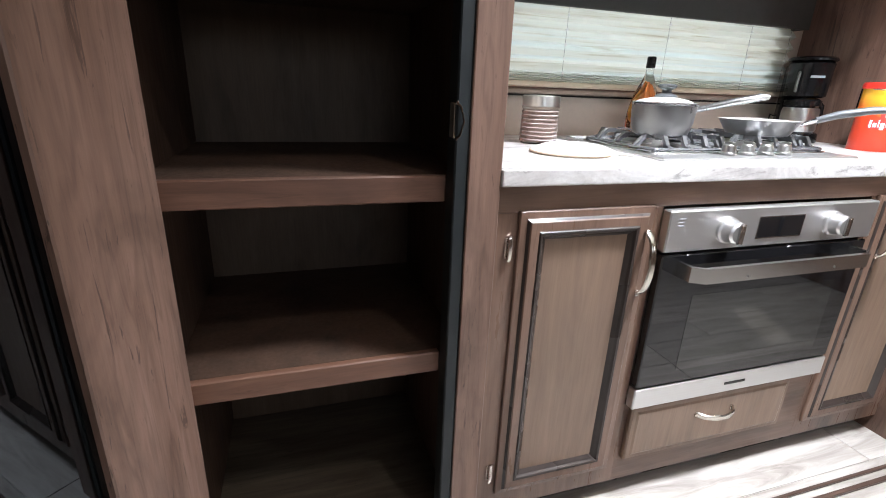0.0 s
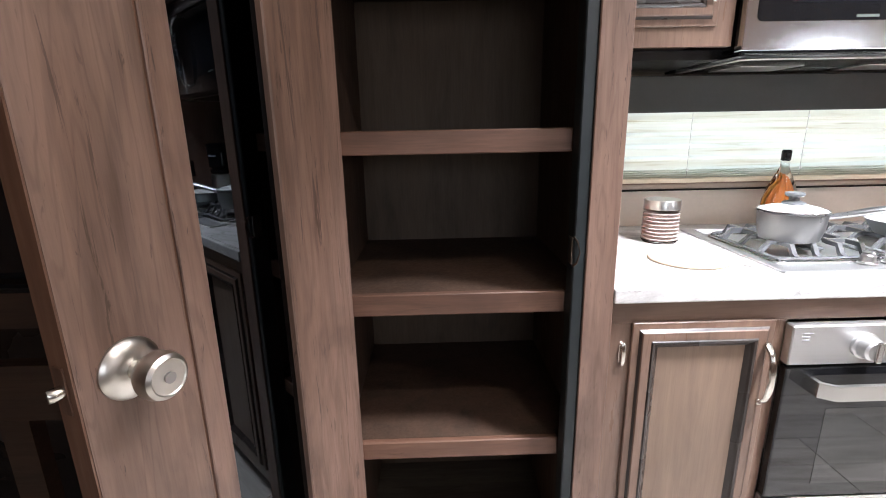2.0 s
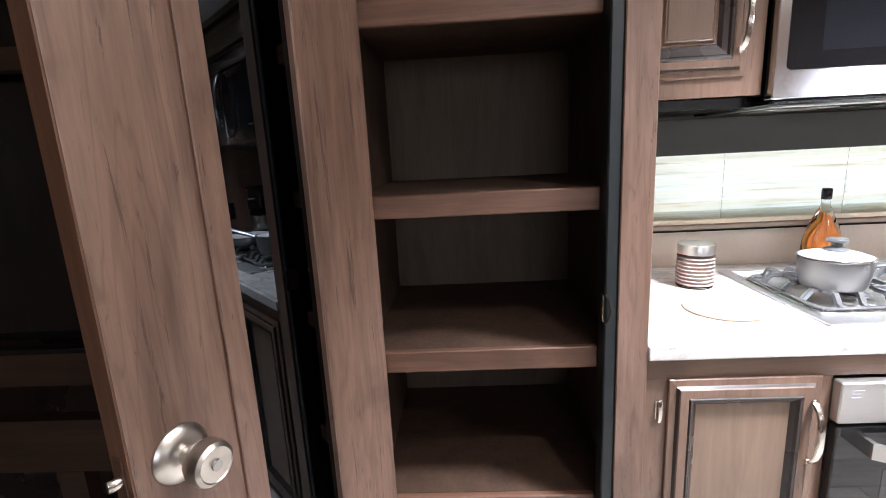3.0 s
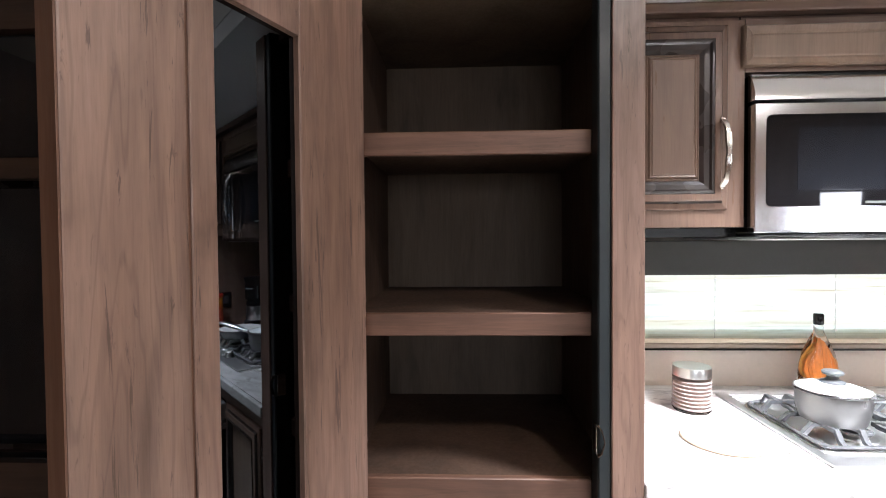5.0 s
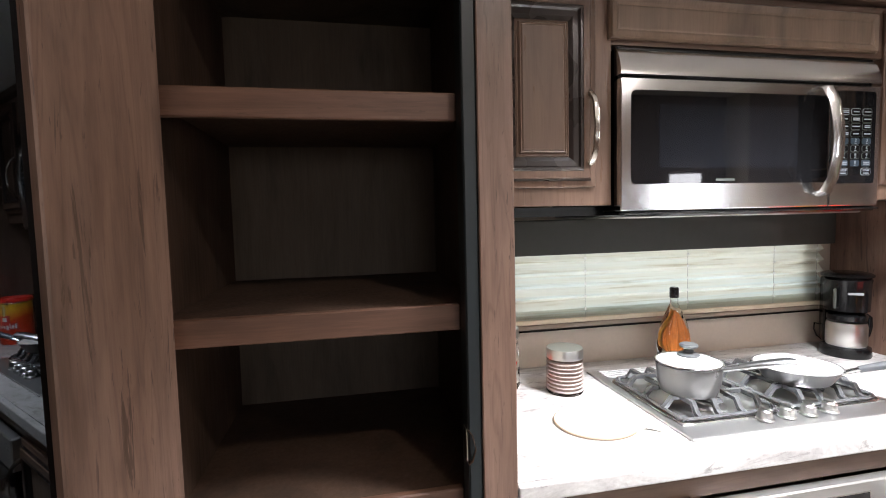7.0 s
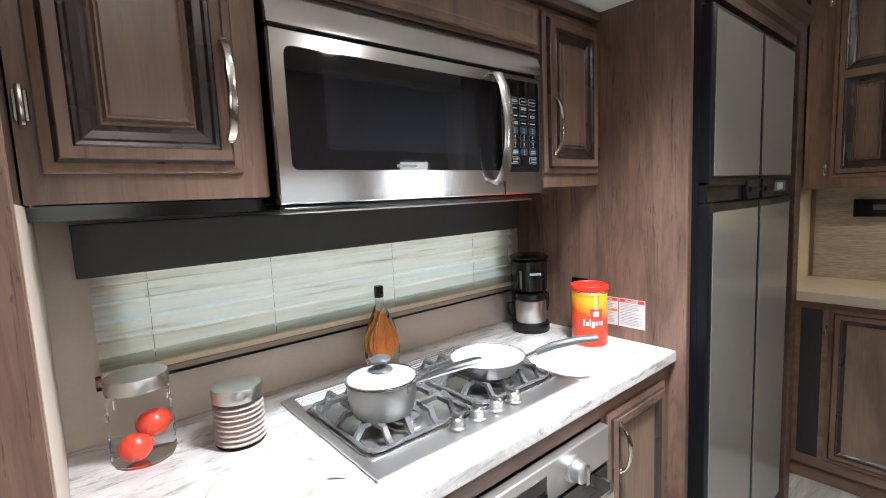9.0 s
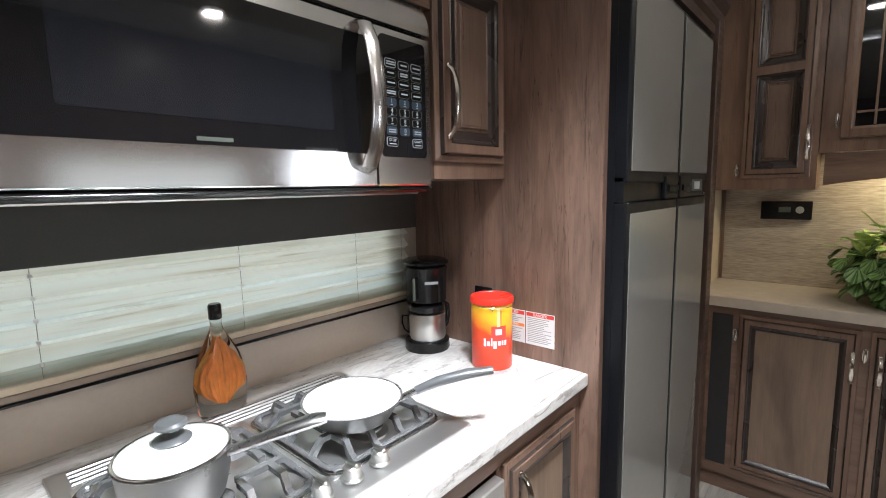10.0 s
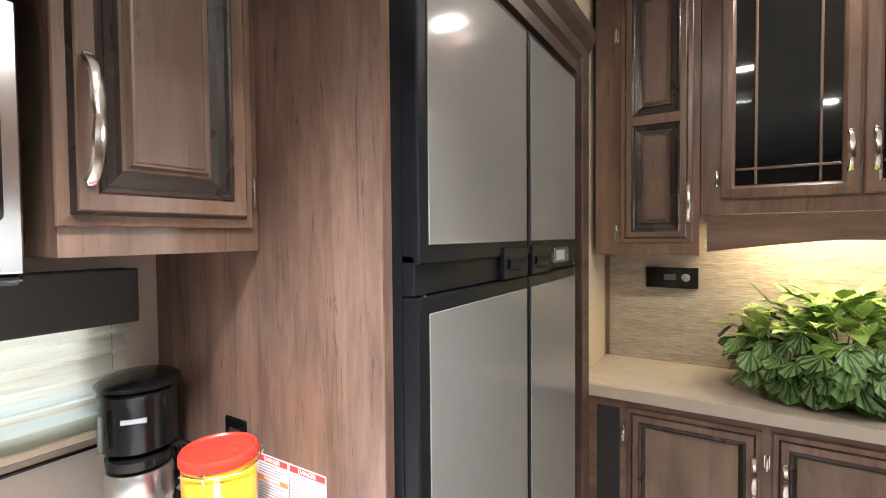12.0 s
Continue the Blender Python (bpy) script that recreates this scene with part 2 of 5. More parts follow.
def blind_material():
    m, nt, b = material("woven_blind_fabric")
    n = noise_tex(nt, coords(nt, (3, 30, 90), False), 1.0, 5, 0.6, 0.6)
    fine = noise_tex(nt, coords(nt, (90, 400, 400), False), 1.0, 2)
    col = ramp(nt, n, [(0.28, (0.5, 0.46, 0.37)), (0.37, (0.67, 0.65, 0.58)), (0.46, (0.77, 0.78, 0.75)), (0.7, (0.8, 0.82, 0.8))])
    # Pale blue among the tan puts sky light between pleats into the colour.
    sky_bands = noise_tex(nt, coords(nt, (0.45, 10, 34), False), 1.0, 2, 0.5, 0.15)
    col = mixed(nt, 0.8, col, ramp(nt, sky_bands, [(0.37, (0.88, 0.84, 0.75)), (0.5, (0.96, 0.95, 0.89)), (0.61, (0.86, 0.95, 0.98))]), "MULTIPLY")
    nt.links.new(col, b.inputs["Base Color"])
    b.inputs["Roughness"].default_value = 0.8
    bump(nt, b, fine, 0.2, 0.0006)
    tr = nt.nodes.new("ShaderNodeBsdfTranslucent")
    nt.links.new(col, tr.inputs["Color"])
    mix = nt.nodes.new("ShaderNodeMixShader")
    mix.inputs[0].default_value = 0.5
    out = nt.nodes["Material Output"]
    nt.links.new(b.outputs[0], mix.inputs[1])
    nt.links.new(tr.outputs[0], mix.inputs[2])
    nt.links.new(mix.outputs[0], out.inputs["Surface"])
    return m


def tile_material():
    m, nt, b = material("striated_backsplash")
    n = noise_tex(nt, coords(nt, (20, 20, 260), False), 1.0, 4, 0.6, 0.2)
    n2 = noise_tex(nt, coords(nt, (6, 6, 60), False), 1.0, 3)
    col = ramp(nt, n, [(0.3, (0.2, 0.16, 0.13)), (0.5, (0.4, 0.35, 0.29)), (0.68, (0.58, 0.53, 0.46))])
    col = mixed(nt, 0.4, col, ramp(nt, n2, [(0.35, (0.3, 0.25, 0.2)), (0.65, (0.5, 0.46, 0.4))]))
    nt.links.new(col, b.inputs["Base Color"])
    b.inputs["Roughness"].default_value = 0.45
    bump(nt, b, n, 0.35, 0.0015)
    return m


def leaf_material(name, stops, radial):
    """Leaves veined from the stalk: rays for round ones, chevrons for pointed ones."""
    m, nt, b = material(name)
    uv = nt.nodes.new("ShaderNodeUVMap")
    sep = nt.nodes.new("ShaderNodeSeparateXYZ")
    nt.links.new(uv.outputs[0], sep.inputs[0])
    side_ = node(nt, "ShaderNodeMath", operation="ABSOLUTE")
    nt.links.new(sep.outputs[0], side_.inputs[0])
    if radial:
        key = node(nt, "ShaderNodeMath", operation="ARCTAN2")
        nt.links.new(side_.outputs[0], key.inputs[0])
        nt.links.new(sep.outputs[1], key.inputs[1])
    else:
        key = node(nt, "ShaderNodeMath", operation="SUBTRACT")
        nt.links.new(sep.outputs[1], key.inputs[0])
        nt.links.new(side_.outputs[0], key.inputs[1])
    wave = node(nt, "ShaderNodeMath", operation="MULTIPLY")
    nt.links.new(key.outputs[0], wave.inputs[0])
    wave.inputs[1].default_value = 17.0 if radial else 24.0
    sine = node(nt, "ShaderNodeMath", operation="SINE")
    nt.links.new(wave.outputs[0], sine.inputs[0])
    isl = nt.nodes.new("ShaderNodeNewGeometry")
    base = ramp(nt, isl.outputs["Random Per Island"], stops)
    blot = noise_tex(nt, coords(nt, (60, 60, 60), False), 1.0, 3)
    pale = mixed(nt, 0.7, base, (0.4, 0.55, 0.24))
    lines = ramp(nt, sine.outputs[0], [(0.15, g(0.8)), (0.6, g(0.0))])
    col = mixed(nt, lines, base, pale)
    nt.links.new(mixed(nt, ramp(nt, blot, [(0.4, g(0.0)), (0.7, g(0.35))]), col, tuple(stops[0][1])), b.inputs["Base Color"])
    b.inputs["Roughness"].default_value = 0.36
    bump(nt, b, sine.outputs[0], 0.5, 0.0012)
    return m


def floor_material():
    m, nt, b = material("plank_vinyl")
    info = nt.nodes.new("ShaderNodeObjectInfo")
    vec = coords(nt, (3, 24, 24))
    n = noise_tex(nt, vec, 1.0, 6, 0.65, 0.8)
    col = ramp(nt, n, [(0.3, (0.26, 0.23, 0.2)), (0.5, (0.44, 0.41, 0.37)), (0.7, (0.58, 0.55, 0.51))])
    tone = ramp(nt, info.outputs["Random"], [(0.0, g(0.75)), (1.0, g(1.0))])
    nt.links.new(mixed(nt, 1.0, col, tone, "MULTIPLY"), b.inputs["Base Color"])
    b.inputs["Roughness"].default_value = 0.38
    bump(nt, b, n, 0.2, 0.001)
    return m


def can_material():
    m, nt, b = material("printed_can")
    tc = nt.nodes.new("ShaderNodeTexCoord")
    sep = nt.nodes.new("ShaderNodeSeparateXYZ")
    nt.links.new(tc.outputs["Object"], sep.inputs[0])
    wob = noise_tex(nt, tc.outputs["Object"], 18, 3)
    height = sep.outputs[2]
    for source, k in ((wob, 0.04), (sep.outputs[0], 0.28), (sep.outputs[1], -0.28)):
        add = node(nt, "ShaderNodeMath", operation="MULTIPLY_ADD")
        nt.links.new(source, add.inputs[0])
        add.inputs[1].default_value = k
        nt.links.new(height, add.inputs[2])
        height = add.outputs[0]
    r = ramp(nt, height, [(0.0, (0.7, 0.05, 0.02)), (0.118, (0.74, 0.07, 0.02)), (0.13, (0.85, 0.22, 0.02)), (0.155, (0.88, 0.42, 0.03)), (0.2, (0.86, 0.56, 0.03))])
    nt.links.new(r, b.inputs["Base Color"])
    b.inputs["Roughness"].default_value = 0.28
    return m


M_shade, nt, b = material("shade_fabric")
b.inputs["Base Color"].default_value = (0.72, 0.74, 0.76, 1)
b.inputs["Roughness"].default_value = 0.8
weave = noise_tex(nt, coords(nt, (60, 400, 400), False), 1.0, 3)
bump(nt, b, weave, 0.2, 0.0005)
through_cloth = nt.nodes.new("ShaderNodeBsdfTranslucent")
nt.links.new(ramp(nt, weave, [(0.3, (0.8, 0.85, 0.92)), (0.7, (0.88, 0.92, 0.98))]), through_cloth.inputs["Color"])
blend = nt.nodes.new("ShaderNodeMixShader")
blend.inputs[0].default_value = 0.8
nt.links.new(b.outputs[0], blend.inputs[1])
nt.links.new(through_cloth.outputs[0], blend.inputs[2])
nt.links.new(blend.outputs[0], nt.nodes["Material Output"].inputs["Surface"])
M_jar = see_through("thin_jar_glass", (0.94, 0.95, 0.94))
M_jar.node_tree.nodes["Principled BSDF"].inputs["IOR"].default_value = 1.12
M_cord = plain("grey_cord", (0.3, 0.29, 0.27), 0.6)
M_counter, M_blind, M_tile, M_floor, M_can = counter_material(), blind_material(), tile_material(), floor_material(), can_material()
M_leaf = leaf_material("round_leaf", [(0.0, (0.018, 0.07, 0.016)), (0.6, (0.05, 0.155, 0.03)), (1.0, (0.1, 0.235, 0.05))], True)
# Yellow-green leaf kind, its colour raised further to paint the overhead lamp's light.
M_leaf_lamplit = leaf_material("lamplit_pointed_leaf", [(0.0, (0.14, 0.3, 0.03)), (0.5, (0.28, 0.45, 0.05)), (1.0, (0.42, 0.54, 0.1))], False)


# ---- mesh helpers ----
def put(bm, lo, hi, bevel=0.0, segments=1):
    """A box from lo to hi, its edges bevelled."""
    c = [(a + b) / 2 for a, b in zip(lo, hi)]
    s = [max(abs(b - a), 1e-5) for a, b in zip(lo, hi)]
    r = bmesh.ops.create_cube(bm, size=1, matrix=Matrix.Translation(c) @ Matrix.Diagonal((*s, 1)))
    if bevel:
        edges = {e for v in r["verts"] for e in v.link_edges}
        bmesh.ops.bevel(bm, geom=list(edges), offset=min(bevel, min(s) * 0.45), segments=segments, affect="EDGES", profile=0.6)
    return bm


def box(lo, hi, bevel=0.0, segments=1):
    return put(bmesh.new(), lo, hi, bevel, segments)


def nest(bm, w, h, prof, x0=0.0, z0=0.0, fill=True):
    """Nested rectangles: prof gives (inset, y); joins them, and fills the last."""
    loops = []
    for inset, y in prof:
        loops.append([bm.verts.new((x0 + x, y, z0 + z)) for x, z in
                      ((inset, inset), (w - inset, inset), (w - inset, h - inset), (inset, h - inset))])
    for a, b in zip(loops, loops[1:]):
        for i in range(4):
            bm.faces.new((a[i], a[(i + 1) % 4], b[(i + 1) % 4], b[i]))
    if fill:
        bm.faces.new(loops[-1])
    return bm


def revolve(bm, prof, seg=32, at=(0, 0, 0), axis="z"):
    """A turned body: prof gives (radius, height) from bottom to top."""
    rings = []
    for r, z in prof:
        ring = []
        for i in range(seg):
            a = 2 * math.pi * i / seg
            p = (r * math.cos(a), r * math.sin(a), z)
            if axis == "y":
                p = (p[0], -p[2], p[1])
            elif axis == "x":
                p = (p[2], p[0], p[1])
            ring.append(bm.verts.new((at[0] + p[0], at[1] + p[1], at[2] + p[2])))
        rings.append(ring)
    for a, b in zip(rings, rings[1:]):
        for i in range(seg):
            bm.faces.new((a[i], a[(i + 1) % seg], b[(i + 1) % seg], b[i]))
    bm.faces.new(rings[0][::-1])
    bm.faces.new(rings[-1])
    return bm


def sweep(bm, pts, half, seg=8, up=(0, 0, 1), square=False):
    """A bar along pts; half: (width, thickness) halves, one pair or one a point."""
    pts = [Vector(p) for p in pts]
    rings = []
    for i, p in enumerate(pts):
        d = (pts[min(i + 1, len(pts) - 1)] - pts[max(i - 1, 0)]).normalized()
        s = d.cross(Vector(up))
        s = s.normalized() if s.length > 1e-4 else Vector((1, 0, 0))
        n = s.cross(d).normalized()
        hw, ht = half[i] if isinstance(half, list) else half
        if square:
            ring = [p + s * hw * a + n * ht * c for a, c in ((1, 1), (-1, 1), (-1, -1), (1, -1))]
        else:
            ring = [p + s * hw * math.cos(2 * math.pi * k / seg) + n * ht * math.sin(2 * math.pi * k / seg) for k in range(seg)]
        rings.append([bm.verts.new(q) for q in ring])
    for a, b in zip(rings, rings[1:]):
        for i in range(len(a)):
            bm.faces.new((a[i], a[(i + 1) % len(a)], b[(i + 1) % len(a)], b[i]))
    bm.faces.new(rings[0][::-1])
    bm.faces.new(rings[-1])
    return bm


def part(name, bm, mat, parent=None, label="", smooth=False, kind=""):
    me = bpy.data.meshes.new(name)
    bmesh.ops.recalc_face_normals(bm, faces=bm.faces)
    bm.to_mesh(me)
    bm.free()
    me.materials.append(mat)
    if smooth:
        me.polygons.foreach_set("use_smooth", [True] * len(me.polygons))
        me.set_sharp_from_angle(angle=radians(38))
    ob = new(name, me)
    ob.parent = parent
    return tagged(ob, label, kind=kind)


def thing(name, label, category, x=0, y=0, z=0, rz=0, group=""):
    ob = new(name)
    ob.empty_display_size = 0.05
    ob.matrix_world = pose(x, y, z, 0, 0, rz)
    return tagged(ob, label, category, group)


def structure(name, bm, mat, label="", smooth=False):
    return part(name, bm, mat, None, label, smooth, "structure")


def text_mesh(body, size, m, mat, parent, name="lettering", depth=0.0004):
    cu = bpy.data.curves.new(name, "FONT")
    cu.body, cu.size, cu.extrude, cu.align_x, cu.align_y = body, size, depth, "CENTER", "CENTER"
    tmp = bpy.data.objects.new(name, cu)
    me = bpy.data.meshes.new_from_object(tmp)
    bpy.data.objects.remove(tmp)
    me.materials.clear()
    me.materials.append(mat)
    ob = new(name, me)
    ob.parent = parent
    ob.matrix_local = m
    return ob
# ---- the shell of the place ----
structure("floor", box((-2.4, -2.5, -0.06), (3.6, 1.6, -0.004)), M_floor, "grey-brown wood-look plank vinyl floor")
# kitchen wall with its window
bm = bmesh.new()
put(bm, (0.36, 1.43, 0), (1.90, 1.48, 1.06))
put(bm, (0.36, 1.43, 1.36), (1.90, 1.48, 2.45))
put(bm, (0.36, 1.43, 1.06), (0.49, 1.48, 1.36))
put(bm, (1.64, 1.43, 1.06), (1.90, 1.48, 1.36))
structure("wall_kitchen", bm, M_wall, "tan vinyl wall with a wide low window")
structure("wall_behind_cupboards", box((-2.45, 1.44, 0), (0.357, 1.49, 2.45)), M_wall)
structure("wall_fridge", box((1.903, 1.43, 0), (3.45, 1.48, 2.45)), M_wall)
structure("wall_east", box((3.4, -2.5, 0), (3.45, 1.427, 2.45)), M_cream)
structure("wall_stub", box((2.745, 0.82, 0), (3.397, 0.85, 2.398)), M_cream, "cream vinyl end wall beside the fridge")
structure("wall_west", box((-2.45, -2.5, 0), (-2.4, 1.437, 2.45)), M_stain, "dark wooden wall")
bm = bmesh.new()
for x0, x1, z0, z1 in ((-2.4, -0.25, 0, 2.45), (-0.25, 0.85, 0, 1.2), (-0.25, 0.85, 1.8, 2.45)):
    put(bm, (x0, -2.3, z0), (x1, -2.25, z1))
structure("wall_south", bm, M_stain, "dark wooden wall with a window behind the walkway")
bm = bmesh.new()
for x0, x1, z0, z1 in ((0.85, 1.2, 0, 2.45), (2.3, 2.83, 0, 2.45), (1.2, 2.3, 0, 1.2), (1.2, 2.3, 1.62, 2.45), (3.13, 3.4, 0, 2.45), (2.83, 3.13, 0, 1.33), (2.83, 3.13, 1.75, 2.45)):
    put(bm, (x0, -1.65, z0), (x1, -1.6, z1))
put(bm, (0.8, -2.25, 0), (0.85, -1.6, 2.45))
structure("wall_entry", bm, M_stain, "dark wooden wall with a shaded window and the entrance door window")
shade = thing("roller_shade", "closed pale fabric roller shade glowing with daylight", "blind", 1.2, -1.66, 1.2)
bm = bmesh.new()
cloth = [[bm.verts.new((0.003 + 1.094 * i / 40, 0.014 + 0.0015 * math.sin(i * 0.9 + 0.6 * k), 0.004 + 0.386 * k / 8)) for i in range(41)] for k in range(9)]
for low_row, high_row in zip(cloth, cloth[1:]):
    for i in range(40):
        bm.faces.new((low_row[i], low_row[i + 1], high_row[i + 1], high_row[i]))
part("fabric", bm, M_shade, shade, "", True)
part("hem_bar", box((0.003, 0.01, 0.0005), (1.097, 0.019, 0.0038)), M_white, shade)
part("roller", box((0.002, 0.008, 0.392), (1.098, 0.045, 0.419), 0.006, 2), M_white, shade)
bm = bmesh.new()
sx, sy = SKYLIGHT
for x0, x1, y0, y1 in ((-2.4, sx - 0.15, -2.5, 0.77), (sx + 0.15, 3.4, -2.5, 0.77), (sx - 0.15, sx + 0.15, -2.5, sy - 0.15), (sx - 0.15, sx + 0.15, sy + 0.15, 0.77), (1.80, 3.4, 0.77, 1.43)):
    put(bm, (x0, y0, 2.4), (x1, y1, 2.46))
structure("ceiling", bm, M_ceiling, "off-white vinyl ceiling with a roof hatch")
structure("ceiling_slideout", box((-2.4, 0.74, 1.965), (1.797, 1.43, 2.02)), M_white, "low white ceiling over the kitchen recess")
structure("wall_fascia", box((-2.4, 0.74, 2.023), (1.797, 0.77, 2.397)), M_ceiling)

roof_hatch = thing("roof_hatch", "white framed square roof hatch letting daylight in", "hatch", sx, sy, 2.36)
bm = bmesh.new()
for a, b in (((-0.17, -0.17), (0.17, -0.145)), ((-0.17, 0.145), (0.17, 0.17)), ((-0.17, -0.145), (-0.145, 0.145)), ((0.145, -0.145), (0.17, 0.145))):
    put(bm, (*a, 0.02), (*b, 0.038), 0.003)
part("frame", bm, M_white, roof_hatch)
bm = bmesh.new()
for a, b in (((-0.16, -0.16), (0.16, -0.15)), ((-0.16, 0.15), (0.16, 0.16)), ((-0.16, -0.15), (-0.15, 0.15)), ((0.15, -0.15), (0.16, 0.15))):
    put(bm, (*a, 0.101), (*b, 0.2))
part("shaft", bm, M_white, roof_hatch)

for i, (x, y) in enumerate(DOWNLIGHTS):
    d = thing("downlight", "small round recessed ceiling downlight, lit warm white", "ceiling light", x, y, 2.4, 0, "ceiling downlights")
    part("rim", revolve(bmesh.new(), [(0.062, -0.0005), (0.062, -0.006), (0.052, -0.012), (0.045, -0.012), (0.045, -0.0005)], 28), M_white, d)
    part("diffuser", revolve(bmesh.new(), [(0.043, -0.002), (0.043, -0.008), (0.03, -0.01)], 28), M_lamp, d, "glowing diffuser")
    area("downlight_lamp", 0.08, 2.6 if x > 3 else 5.0 if x < 1.85 and x > 1 else 9.0, (1.0, 0.91, 0.82), pose(x, y, 2.384))


# ---- parts of cabinets ----
def pull(parent, x, y, z, length=0.115, horizontal=False):
    """An arched nickel pull, its middle at x, z; the face it is fixed to is at y."""
    n, pts, half = 15, [], []
    for i in range(n):
        u = i / (n - 1) * 2 - 1
        out = 0.027 * (1 - u * u) ** 0.6 + 0.004
        along = u * length / 2
        pts.append((x + along, y - out, z) if horizontal else (x, y - out, z + along))
        w = 0.008 - 0.0009 * math.cos(3 * math.pi * u)
        half.append((w, 0.0042))
    bm = sweep(bmesh.new(), pts, half, 8, (0, -1, 0))
    for u in (-1, 1):
        c = (x + u * length / 2, y, z) if horizontal else (x, y, z + u * length / 2)
        put(bm, (c[0] - 0.006, y - 0.006, c[2] - 0.007), (c[0] + 0.006, y + 0.001, c[2] + 0.007), 0.002)
    return part("handle", bm, M_nickel, parent, "arched satin nickel handle", True)


def hinge(parent, x, y, z):
    bm = sweep(bmesh.new(), [(x, y - 0.004, z - 0.026), (x, y - 0.007, z - 0.02), (x, y - 0.007, z + 0.02), (x, y - 0.004, z + 0.026)], (0.0045, 0.0035), 8, (0, -1, 0))
    put(bm, (x - 0.009, y - 0.0025, z - 0.022), (x + 0.009, y + 0.001, z + 0.022), 0.002)
    return part("hinge", bm, M_nickel, parent, "", True)


def raised_door(parent, x, y, z, w, h, t=0.02, flat=False, split=0.0, name="door", rail=0.04):
    """A framed door with a dark inner bead and a panel; front at y - t, back at y."""
    door = new(name)
    door.empty_display_size = 0.05
    door.parent = parent
    f = y - t
    wide, bead = rail, 0.021 if flat else 0.034
    gap = 0.034
    spans = [(0, h)] if not split else [(0, h * split + gap / 2), (h * split - gap / 2, h)]
    lip = 0.02
    bm = nest(bmesh.new(), w, h, [(0, y - 0.001), (0, y - 0.007), (0.002, y - 0.009), (lip - 0.004, y - 0.011), (lip, f + 0.002), (lip + 0.002, f), (lip + 0.004, f)], x, z, False)
    for i, (a, b) in enumerate(spans):
        lo = wide if i == 0 else gap
        hi = wide if i == len(spans) - 1 else 0.0
        e = lip + 0.003
        if i == 0:
            put(bm, (x + e, f + 0.0002, z + e), (x + w - e, y - 0.002, z + wide))
        else:
            put(bm, (x + wide, f + 0.0004, z + a), (x + w - wide, y - 0.002, z + a + gap))
        if i == len(spans) - 1:
            put(bm, (x + e, f + 0.0002, z + h - wide), (x + w - e, y - 0.002, z + h - e))
    for a, b in ((lip + 0.003, wide), (w - wide, w - lip - 0.003)):
        put(bm, (x + a, f + 0.0003, z + wide), (x + b, y - 0.002, z + h - wide))
    part("frame", bm, M_stain, door)
    part("glaze_line", nest(bmesh.new(), w, h, [(lip - 0.0052, y - 0.0113), (lip - 0.0006, f + 0.0018)], x, z, False), M_glaze, door, "thin dark glaze line round the door")
    edges = [(wide, h - wide)] if not split else [(wide, h * split - gap / 2), (h * split + gap / 2, h - wide)]
    for a, b in edges:
        pw, ph = w - 2 * wide, b - a
        px, pz = x + wide, z + a
        prof = [(0, f + 0.001), (0.003, f - 0.002), (0.008, f - 0.001), (0.012, f + 0.004), (bead * 0.7, f + 0.006), (bead, f + 0.012)]
        part("bead", nest(bmesh.new(), pw, ph, prof, px, pz, False), M_glaze, door, "dark glazed bead")
        q = bead - 0.001
        if flat:
            part("panel", nest(bmesh.new(), pw - 2 * q, ph - 2 * q, [(0, f + 0.0115), (0.01, f + 0.0115)], px + q, pz + q), M_taupe, door, "flat taupe panel")
        else:
            part("panel", nest(bmesh.new(), pw - 2 * q, ph - 2 * q, [(0, f + 0.0115), (0.003, f + 0.009), (0.006, f + 0.0105), (0.010, f + 0.004), (0.013, f + 0.0055), (0.016, f + 0.0035)], px + q, pz + q), M_panel, door, "raised brown panel")
    return door


# ---- tall pantry cupboard ----
pantry = thing("pantry_cupboard", "tall open brown wooden pantry cupboard with empty shelves", "cupboard", 0, 0.81, 0)
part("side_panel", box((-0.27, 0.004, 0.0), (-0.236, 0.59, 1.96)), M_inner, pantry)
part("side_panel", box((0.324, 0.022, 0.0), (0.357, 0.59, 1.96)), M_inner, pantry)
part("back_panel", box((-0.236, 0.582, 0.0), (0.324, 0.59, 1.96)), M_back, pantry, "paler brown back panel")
part("base", box((-0.236, 0.03, 0.0), (0.324, 0.58, 0.02)), M_base, pantry, "wood-look vinyl cupboard floor")
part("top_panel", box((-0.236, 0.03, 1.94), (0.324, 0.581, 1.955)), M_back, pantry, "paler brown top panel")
part("front_stile", box((0.296, 0.0, 0.0), (0.36, 0.02, 1.96), 0.002), M_board, pantry)
part("front_stile", box((-0.30, 0.0, 0.0), (-0.2, 0.02, 1.96), 0.002), M_board, pantry)
part("jamb_seal", box((0.27, 0.004, 0.0), (0.296, 0.05, 1.96), 0.003), M_seal, pantry, "dark rubbery door stop strip")
bm = bmesh.new()
pts = [(0.27, 0.006, 0.958), (0.276, 0.0, 0.965), (0.281, -0.003, 0.988), (0.276, 0.0, 1.011), (0.27, 0.006, 1.018)]
sweep(bm, pts, (0.0045, 0.0012), 8, (1, 0, 0))
put(bm, (0.2675, 0.01, 0.958), (0.2705, 0.034, 1.018), 0.001)
part("strike_plate", bm, M_nickel, pantry, "curved nickel strike plate", True)
